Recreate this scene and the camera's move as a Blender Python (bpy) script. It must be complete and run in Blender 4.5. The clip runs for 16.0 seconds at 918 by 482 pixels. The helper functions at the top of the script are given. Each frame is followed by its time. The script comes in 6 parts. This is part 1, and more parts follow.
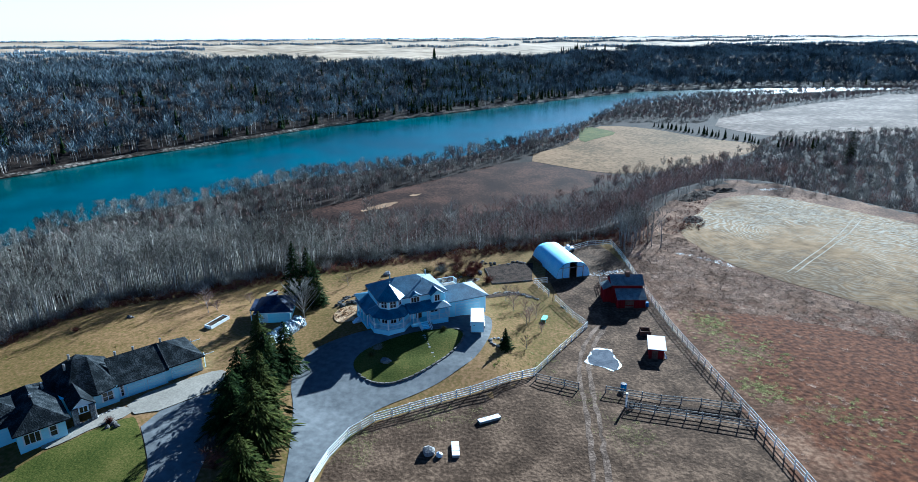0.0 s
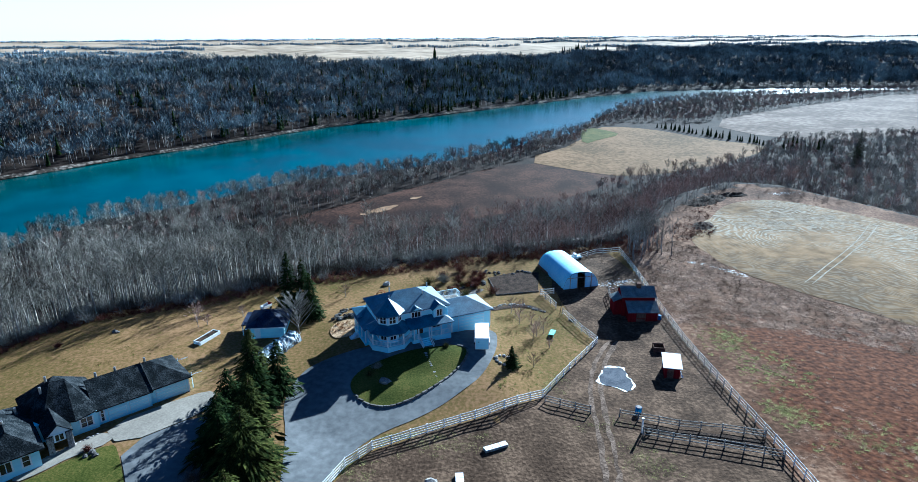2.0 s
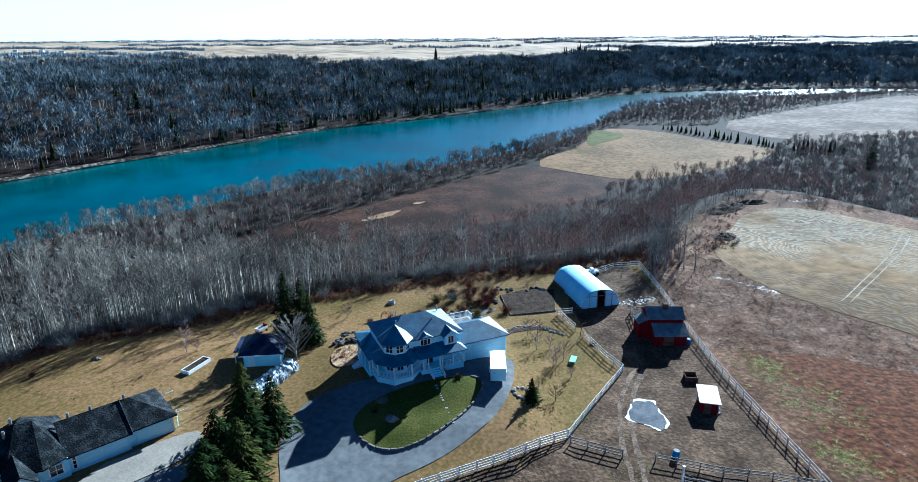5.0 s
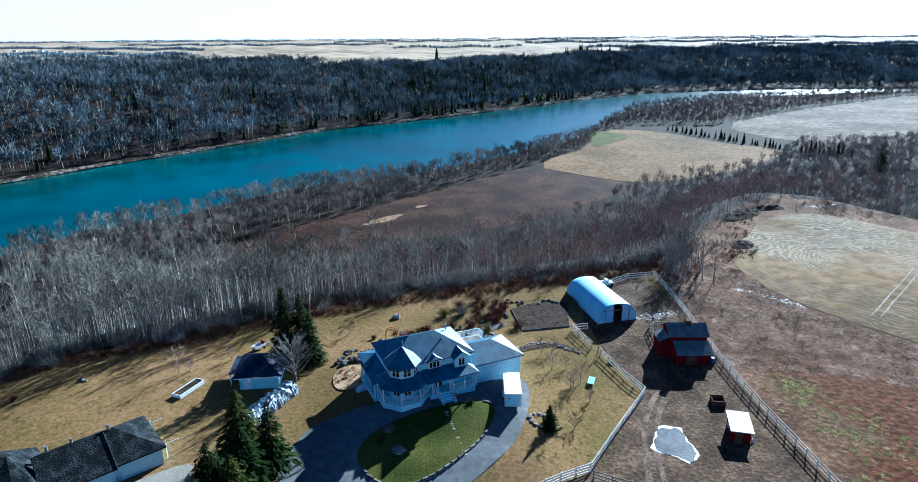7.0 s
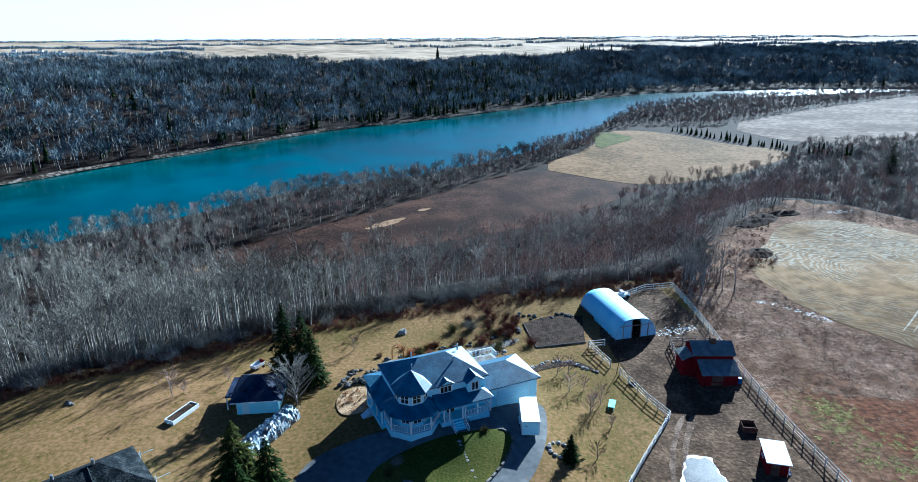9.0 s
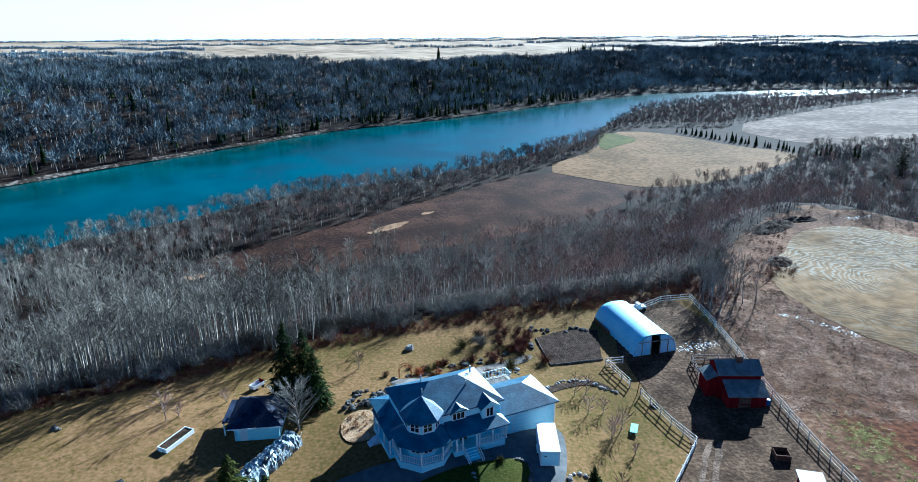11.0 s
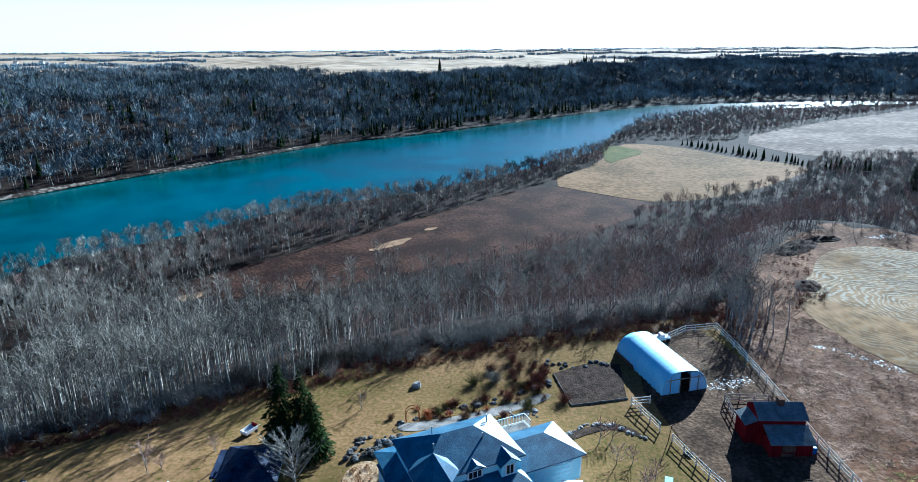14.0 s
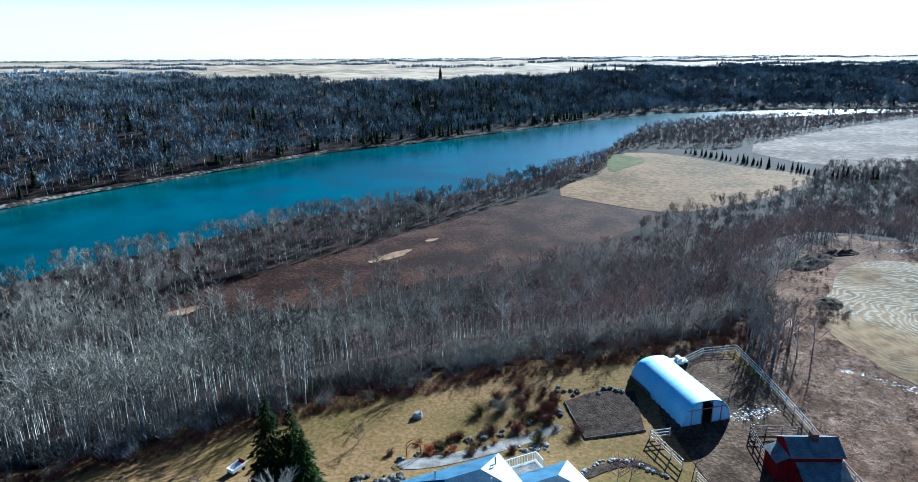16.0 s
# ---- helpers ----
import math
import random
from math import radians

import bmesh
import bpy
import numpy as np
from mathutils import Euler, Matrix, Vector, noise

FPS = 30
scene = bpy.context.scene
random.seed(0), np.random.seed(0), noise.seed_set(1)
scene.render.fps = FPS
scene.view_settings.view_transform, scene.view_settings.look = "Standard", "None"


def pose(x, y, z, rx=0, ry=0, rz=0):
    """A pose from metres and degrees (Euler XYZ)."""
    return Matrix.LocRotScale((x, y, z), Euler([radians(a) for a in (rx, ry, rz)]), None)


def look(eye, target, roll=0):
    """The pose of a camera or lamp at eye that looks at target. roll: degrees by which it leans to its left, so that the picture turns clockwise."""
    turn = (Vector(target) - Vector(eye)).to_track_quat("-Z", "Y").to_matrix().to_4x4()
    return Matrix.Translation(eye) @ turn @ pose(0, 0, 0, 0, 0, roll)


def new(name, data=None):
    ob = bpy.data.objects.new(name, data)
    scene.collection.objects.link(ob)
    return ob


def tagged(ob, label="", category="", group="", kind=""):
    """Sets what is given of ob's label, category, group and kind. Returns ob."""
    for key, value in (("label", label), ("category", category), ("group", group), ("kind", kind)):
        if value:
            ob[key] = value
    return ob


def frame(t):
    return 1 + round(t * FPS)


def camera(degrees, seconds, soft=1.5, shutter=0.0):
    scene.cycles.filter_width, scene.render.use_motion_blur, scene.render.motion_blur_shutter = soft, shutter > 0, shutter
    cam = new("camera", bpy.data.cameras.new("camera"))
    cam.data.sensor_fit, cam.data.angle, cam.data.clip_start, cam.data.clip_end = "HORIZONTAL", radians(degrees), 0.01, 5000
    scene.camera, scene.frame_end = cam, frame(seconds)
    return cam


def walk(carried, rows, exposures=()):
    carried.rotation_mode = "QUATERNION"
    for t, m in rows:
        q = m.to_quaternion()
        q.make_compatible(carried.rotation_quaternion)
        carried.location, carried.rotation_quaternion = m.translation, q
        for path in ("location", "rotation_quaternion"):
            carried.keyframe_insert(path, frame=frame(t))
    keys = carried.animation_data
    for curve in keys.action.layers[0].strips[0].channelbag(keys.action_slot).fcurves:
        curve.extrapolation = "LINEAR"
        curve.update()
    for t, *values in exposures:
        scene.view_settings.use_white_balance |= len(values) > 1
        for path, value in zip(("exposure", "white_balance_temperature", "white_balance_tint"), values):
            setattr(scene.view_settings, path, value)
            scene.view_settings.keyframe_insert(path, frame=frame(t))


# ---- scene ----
cam = camera(73.0, 16.0, soft=0.75)
PATH = [
    (0, (5.090, -6.816, 52.285), (5.020, 93.184, 19.092), -0.35),
    (0.5, (5.093, -5.188, 52.282), (5.013, 94.812, 19.089), -0.35),
    (1, (4.988, -3.601, 52.270), (4.898, 96.399, 19.077), -0.35),
    (1.5, (4.803, -2.024, 52.251), (4.703, 97.976, 19.058), -0.35),
    (2, (4.560, -0.436, 52.227), (4.450, 99.564, 19.034), -0.35),
    (2.5, (4.273, 1.175, 52.201), (4.153, 101.175, 19.060), -0.35),
    (3, (3.956, 2.816, 52.173), (3.826, 102.816, 19.033), -0.35),
    (3.5, (3.617, 4.488, 52.146), (3.477, 104.488, 18.953), -0.35),
    (4, (3.261, 6.189, 52.121), (3.111, 106.189, 18.999), -0.35),
    (6.5, (1.314, 14.876, 52.058), (1.114, 114.876, 18.935), -0.35),
    (7, (0.895, 16.588, 52.061), (0.685, 116.588, 18.921), -0.35),
    (7.5, (0.469, 18.273, 52.070), (0.249, 118.273, 18.930), -0.35),
    (8, (0.036, 19.924, 52.083), (-0.194, 119.924, 18.960), -0.35),
    (8.5, (-0.401, 21.539, 52.101), (-0.641, 121.539, 18.926), -0.35),
    (9, (-0.840, 23.115, 52.123), (-1.090, 123.115, 18.930), -0.35),
    (11.5, (-2.901, 30.515, 52.242), (-3.202, 130.515, 19.049), -0.35),
    (12, (-3.251, 31.950, 52.256), (-3.562, 131.950, 19.362), -0.35),
    (12.5, (-3.569, 33.395, 52.263), (-3.890, 133.395, 19.824), -0.35),
    (13, (-3.853, 34.863, 52.259), (-4.184, 134.863, 20.238), -0.35),
    (13.5, (-4.100, 36.367, 52.242), (-4.441, 136.367, 20.622), -0.35),
    (14, (-4.312, 37.921, 52.209), (-4.663, 137.921, 20.919), -0.35),
    (14.5, (-4.493, 39.535, 52.156), (-4.854, 139.535, 21.335), -0.35),
    (15, (-4.651, 41.219, 52.081), (-5.022, 141.219, 21.605), -0.35),
    (15.5, (-4.799, 42.981, 51.979), (-5.180, 142.981, 21.796), -0.35),
    (16, (-4.955, 44.822, 51.847), (-5.346, 144.822, 21.889), -0.35),
]
walk(cam, [(t, look(eye, target, roll)) for t, eye, target, roll in PATH])

# ---------------- light ----------------
SUN_AZ, SUN_EL = radians(30.5), radians(22.5)      # azimuth from +y towards +x
world = bpy.data.worlds.new("sky")
scene.world = world
world.use_nodes = True
wn = world.node_tree.nodes
sky = wn.new("ShaderNodeTexSky")
sky.sky_type, sky.sun_disc = 'NISHITA', False
sky.sun_elevation, sky.sun_rotation = SUN_EL, SUN_AZ
sky.dust_density, sky.ozone_density = 0.6, 3.0
wl = world.node_tree.links
# a bright haze lies along the horizon, strongest towards the sun
coord, xyz = wn.new("ShaderNodeTexCoord"), wn.new("ShaderNodeSeparateXYZ")
wl.new(coord.outputs["Generated"], xyz.inputs[0])
band = wn.new("ShaderNodeMapRange")
band.interpolation_type = 'SMOOTHSTEP'
for k, v in ((1, 0.05), (2, 0.13), (3, 1.0), (4, 0.0)):
    band.inputs[k].default_value = v
wl.new(xyz.outputs["Z"], band.inputs[0])
side = wn.new("ShaderNodeVectorMath")
side.operation = 'DOT_PRODUCT'
side.inputs[1].default_value = (math.sin(SUN_AZ), math.cos(SUN_AZ), 0)
wl.new(coord.outputs["Generated"], side.inputs[0])
toward = wn.new("ShaderNodeMapRange")
for k, v in ((1, -0.3), (2, 0.4), (3, 0.15), (4, 1.0)):
    toward.inputs[k].default_value = v
wl.new(side.outputs["Value"], toward.inputs[0])
both = wn.new("ShaderNodeMath")
both.operation = 'MULTIPLY'
wl.new(band.outputs[0], both.inputs[0]), wl.new(toward.outputs[0], both.inputs[1])
haze = wn.new("ShaderNodeBackground")
haze.inputs["Color"].default_value = (1.0, 0.93, 0.82, 1)
haze_level = wn.new("ShaderNodeMath")
haze_level.operation = 'MULTIPLY'
haze_level.inputs[1].default_value = 0.32
wl.new(both.outputs[0], haze_level.inputs[0]), wl.new(haze_level.outputs[0], haze.inputs["Strength"])
total = wn.new("ShaderNodeAddShader")
wn["Background"].inputs["Strength"].default_value = 0.0145
wl.new(sky.outputs[0], wn["Background"].inputs["Color"])
wl.new(wn["Background"].outputs[0], total.inputs[0]), wl.new(haze.outputs[0], total.inputs[1])
wl.new(total.outputs[0], wn["World Output"].inputs["Surface"])
sun = new("sun", bpy.data.lights.new("sun", 'SUN'))
sun.data.energy, sun.data.angle, sun.data.color = 5.0, radians(0.53), (1.0, 0.795, 0.52)
sun.matrix_world = look((0, 0, 300), (-math.sin(SUN_AZ) * 100, -math.cos(SUN_AZ) * 100, 300 - 100 * math.tan(SUN_EL)))
scene.view_settings.exposure = 1.98
scene.view_settings.use_white_balance = True
scene.view_settings.white_balance_temperature = 3900
scene.view_settings.white_balance_tint = 3.0

# ---------------- materials ----------------
def mat(name, c1, c2, scale=1.0, rough=0.95, bump=0.0, metal=0.0, c3=None, fine=8.0, random_tint=0.0, stretch=(1, 1, 1), spec=0.04, island=False, span=(0.41, 0.60)):
    """Two noises, one broad and one fine, mix the colours; bump from the fine one."""
    m = bpy.data.materials.new(name)
    m.use_nodes = True
    nt = m.node_tree
    n, l = nt.nodes, nt.links
    b = n["Principled BSDF"]
    b.inputs["Roughness"].default_value, b.inputs["Metallic"].default_value = rough, metal
    b.inputs["Specular IOR Level"].default_value = spec
    geo = n.new("ShaderNodeNewGeometry")
    mp = n.new("ShaderNodeMapping")
    mp.inputs["Scale"].default_value = stretch
    l.new(geo.outputs["Position"], mp.inputs[0])
    n1, n2 = n.new("ShaderNodeTexNoise"), n.new("ShaderNodeTexNoise")
    n1.inputs["Scale"].default_value, n2.inputs["Scale"].default_value = scale, scale * fine
    n1.inputs["Detail"].default_value, n2.inputs["Detail"].default_value = 5, 4
    l.new(mp.outputs[0], n1.inputs["Vector"]), l.new(mp.outputs[0], n2.inputs["Vector"])
    add = n.new("ShaderNodeMath")
    add.operation = 'ADD'
    l.new(n1.outputs[0], add.inputs[0]), l.new(n2.outputs[0], add.inputs[1])
    ramp = n.new("ShaderNodeValToRGB")
    ramp.color_ramp.elements[0].position, ramp.color_ramp.elements[1].position = span
    ramp.color_ramp.elements[0].color, ramp.color_ramp.elements[1].color = (*c1, 1), (*c2, 1)
    if c3:
        e = ramp.color_ramp.elements.new((span[0] + span[1]) / 2)
        e.color = (*c3, 1)
    half = n.new("ShaderNodeMath")
    half.operation = 'MULTIPLY'
    half.inputs[1].default_value = 0.5
    l.new(add.outputs[0], half.inputs[0]), l.new(half.outputs[0], ramp.inputs[0])
    out = ramp.outputs[0]
    if random_tint:
        hsv = n.new("ShaderNodeHueSaturation")
        rng = n.new("ShaderNodeMapRange")
        rng.inputs[3].default_value, rng.inputs[4].default_value = 1 - random_tint, 1 + random_tint
        if island:
            l.new(geo.outputs["Random Per Island"], rng.inputs[0])
        else:
            info = n.new("ShaderNodeObjectInfo")
            l.new(info.outputs["Random"], rng.inputs[0])
        l.new(rng.outputs[0], hsv.inputs["Value"]), l.new(out, hsv.inputs["Color"])
        out = hsv.outputs[0]
    l.new(out, b.inputs["Base Color"])
    if bump:
        bp = n.new("ShaderNodeBump")
        bp.inputs["Strength"].default_value, bp.inputs["Distance"].default_value = min(1, bump), 0.1 * bump
        l.new(n2.outputs[0], bp.inputs["Height"]), l.new(bp.outputs[0], b.inputs["Normal"])
    return m


M = {}
M["grass"] = mat("dry lawn", (0.078, 0.064, 0.014), (0.225, 0.138, 0.066), 0.035, c3=(0.145, 0.095, 0.034), bump=0.4, fine=55, span=(0.37, 0.63))
M["dirt"] = mat("paddock dirt", (0.034, 0.022, 0.0135), (0.150, 0.102, 0.065), 0.22, c3=(0.072, 0.048, 0.030), bump=1.4, fine=9, span=(0.38, 0.63))
M["lawn"] = mat("green lawn", (0.030, 0.042, 0.006), (0.125, 0.108, 0.026), 0.16, c3=(0.066, 0.072, 0.012), bump=0.6, fine=24, span=(0.36, 0.65))
M["brown"] = mat("dark ploughed field", (0.012, 0.005, 0.004), (0.066, 0.033, 0.021), 0.06, c3=(0.028, 0.014, 0.009), bump=1.2, fine=16)
M["tan"] = mat("tan hay field", (0.085, 0.056, 0.022), (0.21, 0.135, 0.068), 0.02, c3=(0.15, 0.096, 0.044), bump=0.5, fine=20)
M["straw"] = mat("straw patch", (0.13, 0.08, 0.045), (0.30, 0.20, 0.115), 0.2, bump=0.8)
M["frost"] = mat("frosted field", (0.058, 0.040, 0.029), (0.215, 0.175, 0.142), 0.02, c3=(0.115, 0.086, 0.066), bump=0.4, fine=10)
M["plain"] = mat("far farmland", (0.17, 0.13, 0.085), (0.42, 0.34, 0.245), 0.0022, c3=(0.33, 0.265, 0.185), fine=9)
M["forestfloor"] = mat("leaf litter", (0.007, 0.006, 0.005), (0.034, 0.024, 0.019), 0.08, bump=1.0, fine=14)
M["shore"] = mat("pale shore gravel", (0.016, 0.013, 0.010), (0.24, 0.21, 0.18), 0.05, c3=(0.05, 0.042, 0.034), bump=0.6, span=(0.40, 0.62))
M["bark"] = mat("grey bark", (0.12, 0.11, 0.10), (0.38, 0.355, 0.33), 0.5, random_tint=0.35, island=True)
M["whitebark"] = mat("pale poplar bark", (0.14, 0.135, 0.115), (0.44, 0.425, 0.375), 0.3, random_tint=0.3, island=True)
M["twig"] = mat("bare twigs", (0.062, 0.058, 0.048), (0.36, 0.345, 0.30), 0.16, random_tint=0.35, island=True, fine=0.2)
M["browntwig"] = mat("brown-grey twigs", (0.085, 0.052, 0.044), (0.38, 0.275, 0.235), 0.14, random_tint=0.35, island=True, fine=0.2)
# blue of the distance haze is mixed into these twigs' base colour
M["hazetwig"] = mat("haze-tinted far twigs", (0.032, 0.042, 0.050), (0.22, 0.265, 0.295), 0.05, random_tint=0.35, island=True, fine=0.25, c3=(0.095, 0.118, 0.135))
M["redtwig"] = mat("red-brown shrub twigs", (0.06, 0.022, 0.015), (0.20, 0.092, 0.066), 0.15, random_tint=0.35, island=True)
M["needle"] = mat("conifer needles", (0.0045, 0.011, 0.003), (0.026, 0.040, 0.009), 0.4, random_tint=0.35, island=True, rough=0.9, spec=0.02)
M["needleyellow"] = mat("olive pine needles", (0.009, 0.015, 0.003), (0.058, 0.064, 0.013), 0.5, random_tint=0.3, island=True, rough=0.9, spec=0.02)


def crop_material():
    """Harvested field: fine pale swath lines that run along the field and curl round at its head."""
    m = mat("harvested crop field", (0.082, 0.050, 0.018), (0.215, 0.142, 0.066), 0.03, c3=(0.14, 0.090, 0.036), bump=0.5, fine=10)
    n, l = m.node_tree.nodes, m.node_tree.links
    b = n["Principled BSDF"]
    base = b.inputs["Base Color"].links[0].from_socket
    geo = n.new("ShaderNodeNewGeometry")

    def calc(op, a, c):
        k = n.new("ShaderNodeMath")
        k.operation = op
        for i, v in enumerate((a, c)):
            if isinstance(v, (int, float)):
                k.inputs[i].default_value = v
            else:
                l.new(v, k.inputs[i])
        return k.outputs[0]

    def smooth(v, lo, hi, top=1.0):
        k = n.new("ShaderNodeMapRange")
        k.interpolation_type = 'SMOOTHSTEP'
        k.inputs[1].default_value, k.inputs[2].default_value, k.inputs[4].default_value = lo, hi, top
        l.new(v, k.inputs[0])
        return k.outputs[0]
    # along and across the field, from the middle of its rounded head
    mp = n.new("ShaderNodeMapping")
    mp.vector_type = 'TEXTURE'
    mp.inputs["Location"].default_value = (92, 157, 0)
    mp.inputs["Rotation"].default_value = (0, 0, radians(-40))
    l.new(geo.outputs["Position"], mp.inputs[0])
    sep, wob = n.new("ShaderNodeSeparateXYZ"), n.new("ShaderNodeTexNoise")
    l.new(mp.outputs[0], sep.inputs[0]), l.new(geo.outputs["Position"], wob.inputs["Vector"])
    wob.inputs["Scale"].default_value, wob.inputs["Detail"].default_value = 0.07, 3
    along, across = sep.outputs["X"], sep.outputs["Y"]
    back = calc('MINIMUM', along, 0.0)
    ring = calc('SQRT', calc('ADD', calc('MULTIPLY', back, back), calc('MULTIPLY', across, across)), 0.0)
    ring = calc('ADD', ring, calc('MULTIPLY', wob.outputs[0], 16.0))
    lines = calc('ADD', calc('MULTIPLY', calc('SINE', calc('MULTIPLY', ring, 4.6), 0.0), 0.5), 0.5)
    patch = n.new("ShaderNodeTexNoise")
    patch.inputs["Scale"].default_value, patch.inputs["Detail"].default_value = 0.045, 5
    l.new(geo.outputs["Position"], patch.inputs["Vector"])
    grit = n.new("ShaderNodeTexNoise")
    grit.inputs["Scale"].default_value, grit.inputs["Detail"].default_value = 0.9, 4
    l.new(geo.outputs["Position"], grit.inputs["Vector"])
    # the pale straw lies mostly over the inner half of the field
    inner = smooth(calc('ADD', across, calc('MULTIPLY', calc('SUBTRACT', patch.outputs[0], 0.5), 44)), -13, 2)
    cover = calc('MULTIPLY', calc('ADD', calc('MULTIPLY', inner, 0.62), 0.32), smooth(patch.outputs[0], 0.22, 0.6))
    straw = calc('MULTIPLY', calc('MULTIPLY', cover, calc('ADD', calc('MULTIPLY', smooth(lines, 0.3, 0.98), 0.72), 0.22)), smooth(grit.outputs[0], 0.25, 0.62))
    mix = n.new("ShaderNodeMix")
    mix.data_type = 'RGBA'
    mix.inputs[7].default_value = (0.33, 0.315, 0.26, 1)
    l.new(straw, mix.inputs[0]), l.new(base, mix.inputs[6]), l.new(mix.outputs[2], b.inputs["Base Color"])
    return m


M["crop"] = crop_material()


def pasture_material():
    """Rough grass that turns to a reddish sward over the pasture's middle, with a ragged border."""
    m = mat("dry scrub and reddish pasture", (0.046, 0.025, 0.013), (0.210, 0.132, 0.080), 0.09, c3=(0.104, 0.058, 0.033), bump=1.4, fine=14, span=(0.38, 0.63))
    n, l = m.node_tree.nodes, m.node_tree.links
    b = n["Principled BSDF"]
    base = b.inputs["Base Color"].links[0].from_socket
    geo, sep, nz = n.new("ShaderNodeNewGeometry"), n.new("ShaderNodeSeparateXYZ"), n.new("ShaderNodeTexNoise")
    l.new(geo.outputs["Position"], sep.inputs[0]), l.new(geo.outputs["Position"], nz.inputs["Vector"])
    nz.inputs["Scale"].default_value, nz.inputs["Detail"].default_value = 0.12, 6

    def math_node(op, a, b2):
        k = n.new("ShaderNodeMath")
        k.operation = op
        for i, v in enumerate((a, b2)):
            if isinstance(v, (int, float)):
                k.inputs[i].default_value = v
            else:
                l.new(v, k.inputs[i])
        return k.outputs[0]

    def ease(v, lo, hi):
        k = n.new("ShaderNodeMapRange")
        k.interpolation_type = 'SMOOTHSTEP'
        k.inputs[1].default_value, k.inputs[2].default_value = lo, hi
        l.new(v, k.inputs[0])
        return k.outputs[0]
    wob = math_node('MULTIPLY', math_node('SUBTRACT', nz.outputs[0], 0.5), 34)
    far = ease(math_node('ADD', math_node('ADD', sep.outputs["Y"], math_node('MULTIPLY', sep.outputs["X"], 0.28)), wob), 131, 121)
    side = ease(math_node('ADD', sep.outputs["X"], wob), 49, 57)
    mask = math_node('MULTIPLY', math_node('MULTIPLY', far, side), 0.9)
    fine = n.new("ShaderNodeTexNoise")
    fine.inputs["Scale"].default_value, fine.inputs["Detail"].default_value = 1.1, 6
    l.new(geo.outputs["Position"], fine.inputs["Vector"])
    ramp = n.new("ShaderNodeValToRGB")
    ramp.color_ramp.elements[0].position, ramp.color_ramp.elements[1].position = 0.38, 0.66
    ramp.color_ramp.elements[0].color, ramp.color_ramp.elements[1].color = (0.034, 0.011, 0.004, 1), (0.135, 0.056, 0.024, 1)
    l.new(fine.outputs[0], ramp.inputs[0])
    mix = n.new("ShaderNodeMix")
    mix.data_type = 'RGBA'
    l.new(mask, mix.inputs[0]), l.new(base, mix.inputs[6]), l.new(ramp.outputs[0], mix.inputs[7])
    l.new(mix.outputs[2], b.inputs["Base Color"])
    return m


M["scrub"] = pasture_material()


def water_material():
    m = mat("river water", (0.001, 0.034, 0.034), (0.003, 0.070, 0.080), 0.006, rough=0.2, c3=(0.002, 0.052, 0.060), fine=6, spec=0.3)
    n, l = m.node_tree.nodes, m.node_tree.links
    nz = n.new("ShaderNodeTexNoise")
    nz.inputs["Scale"].default_value, nz.inputs["Detail"].default_value = 0.25, 6
    bp = n.new("ShaderNodeBump")
    bp.inputs["Strength"].default_value, bp.inputs["Distance"].default_value = 0.2, 0.4
    geo = n.new("ShaderNodeNewGeometry")
    l.new(geo.outputs["Position"], nz.inputs["Vector"])
    l.new(nz.outputs[0], bp.inputs["Height"]), l.new(bp.outputs[0], n["Principled BSDF"].inputs["Normal"])
    return m


M["water"] = water_material()

# ---------------- ground ----------------
EDGE = ((-400, -80), (-120, 40), (-77, 93), (-70, 105), (-57, 113), (-44, 119.5), (-25, 128), (-12, 134), (0, 138), (20, 143), (45, 150),
        (56, 160), (74, 187), (89, 203), (107, 216), (121, 211), (132, 192), (141, 172), (200, 110), (500, 0))
NEAR_BANK = ((-700, -180), (-420, 60), (-215, 205), (-185, 240), (-170, 285), (-135, 315), (-95, 368), (-22, 410), (45, 480), (110, 560),
             (144, 650), (204, 765), (345, 872), (541, 938), (715, 978), (1500, 985))
FAR_BANK = ((-900, -180), (-450, 130), (-281, 373), (-240, 435), (-184, 516), (-122, 602), (-23, 681), (52, 758), (184, 885), (291, 974), (491, 1015),
            (746, 1022), (1500, 1030))
WATER = -31.0


def line(pts, x):
    return np.interp(x, [p[0] for p in pts], [p[1] for p in pts])


def step(a, b, v):
    k = np.clip((np.asarray(v, float) - a) / (b - a), 0, 1)
    return k * k * (3 - 2 * k)


def dip(x, y):
    """How far the drive and the lawn island lie below the house's terrace."""
    return 1.05 * step(-17, -9, x) * (1 - step(6, 12, x)) * step(71, 80, y) * (1 - step(84, 92, y))


def sunk(pts):
    """Points of the terrace's plan, set back to suit the dip."""
    out = []
    for p in pts:
        k = float(dip(p[0], p[1] + 0.8))
        out.append((p[0] + k * (p[0] - 4) / 50, p[1] + 1.62 * k, *p[2:]))
    return out


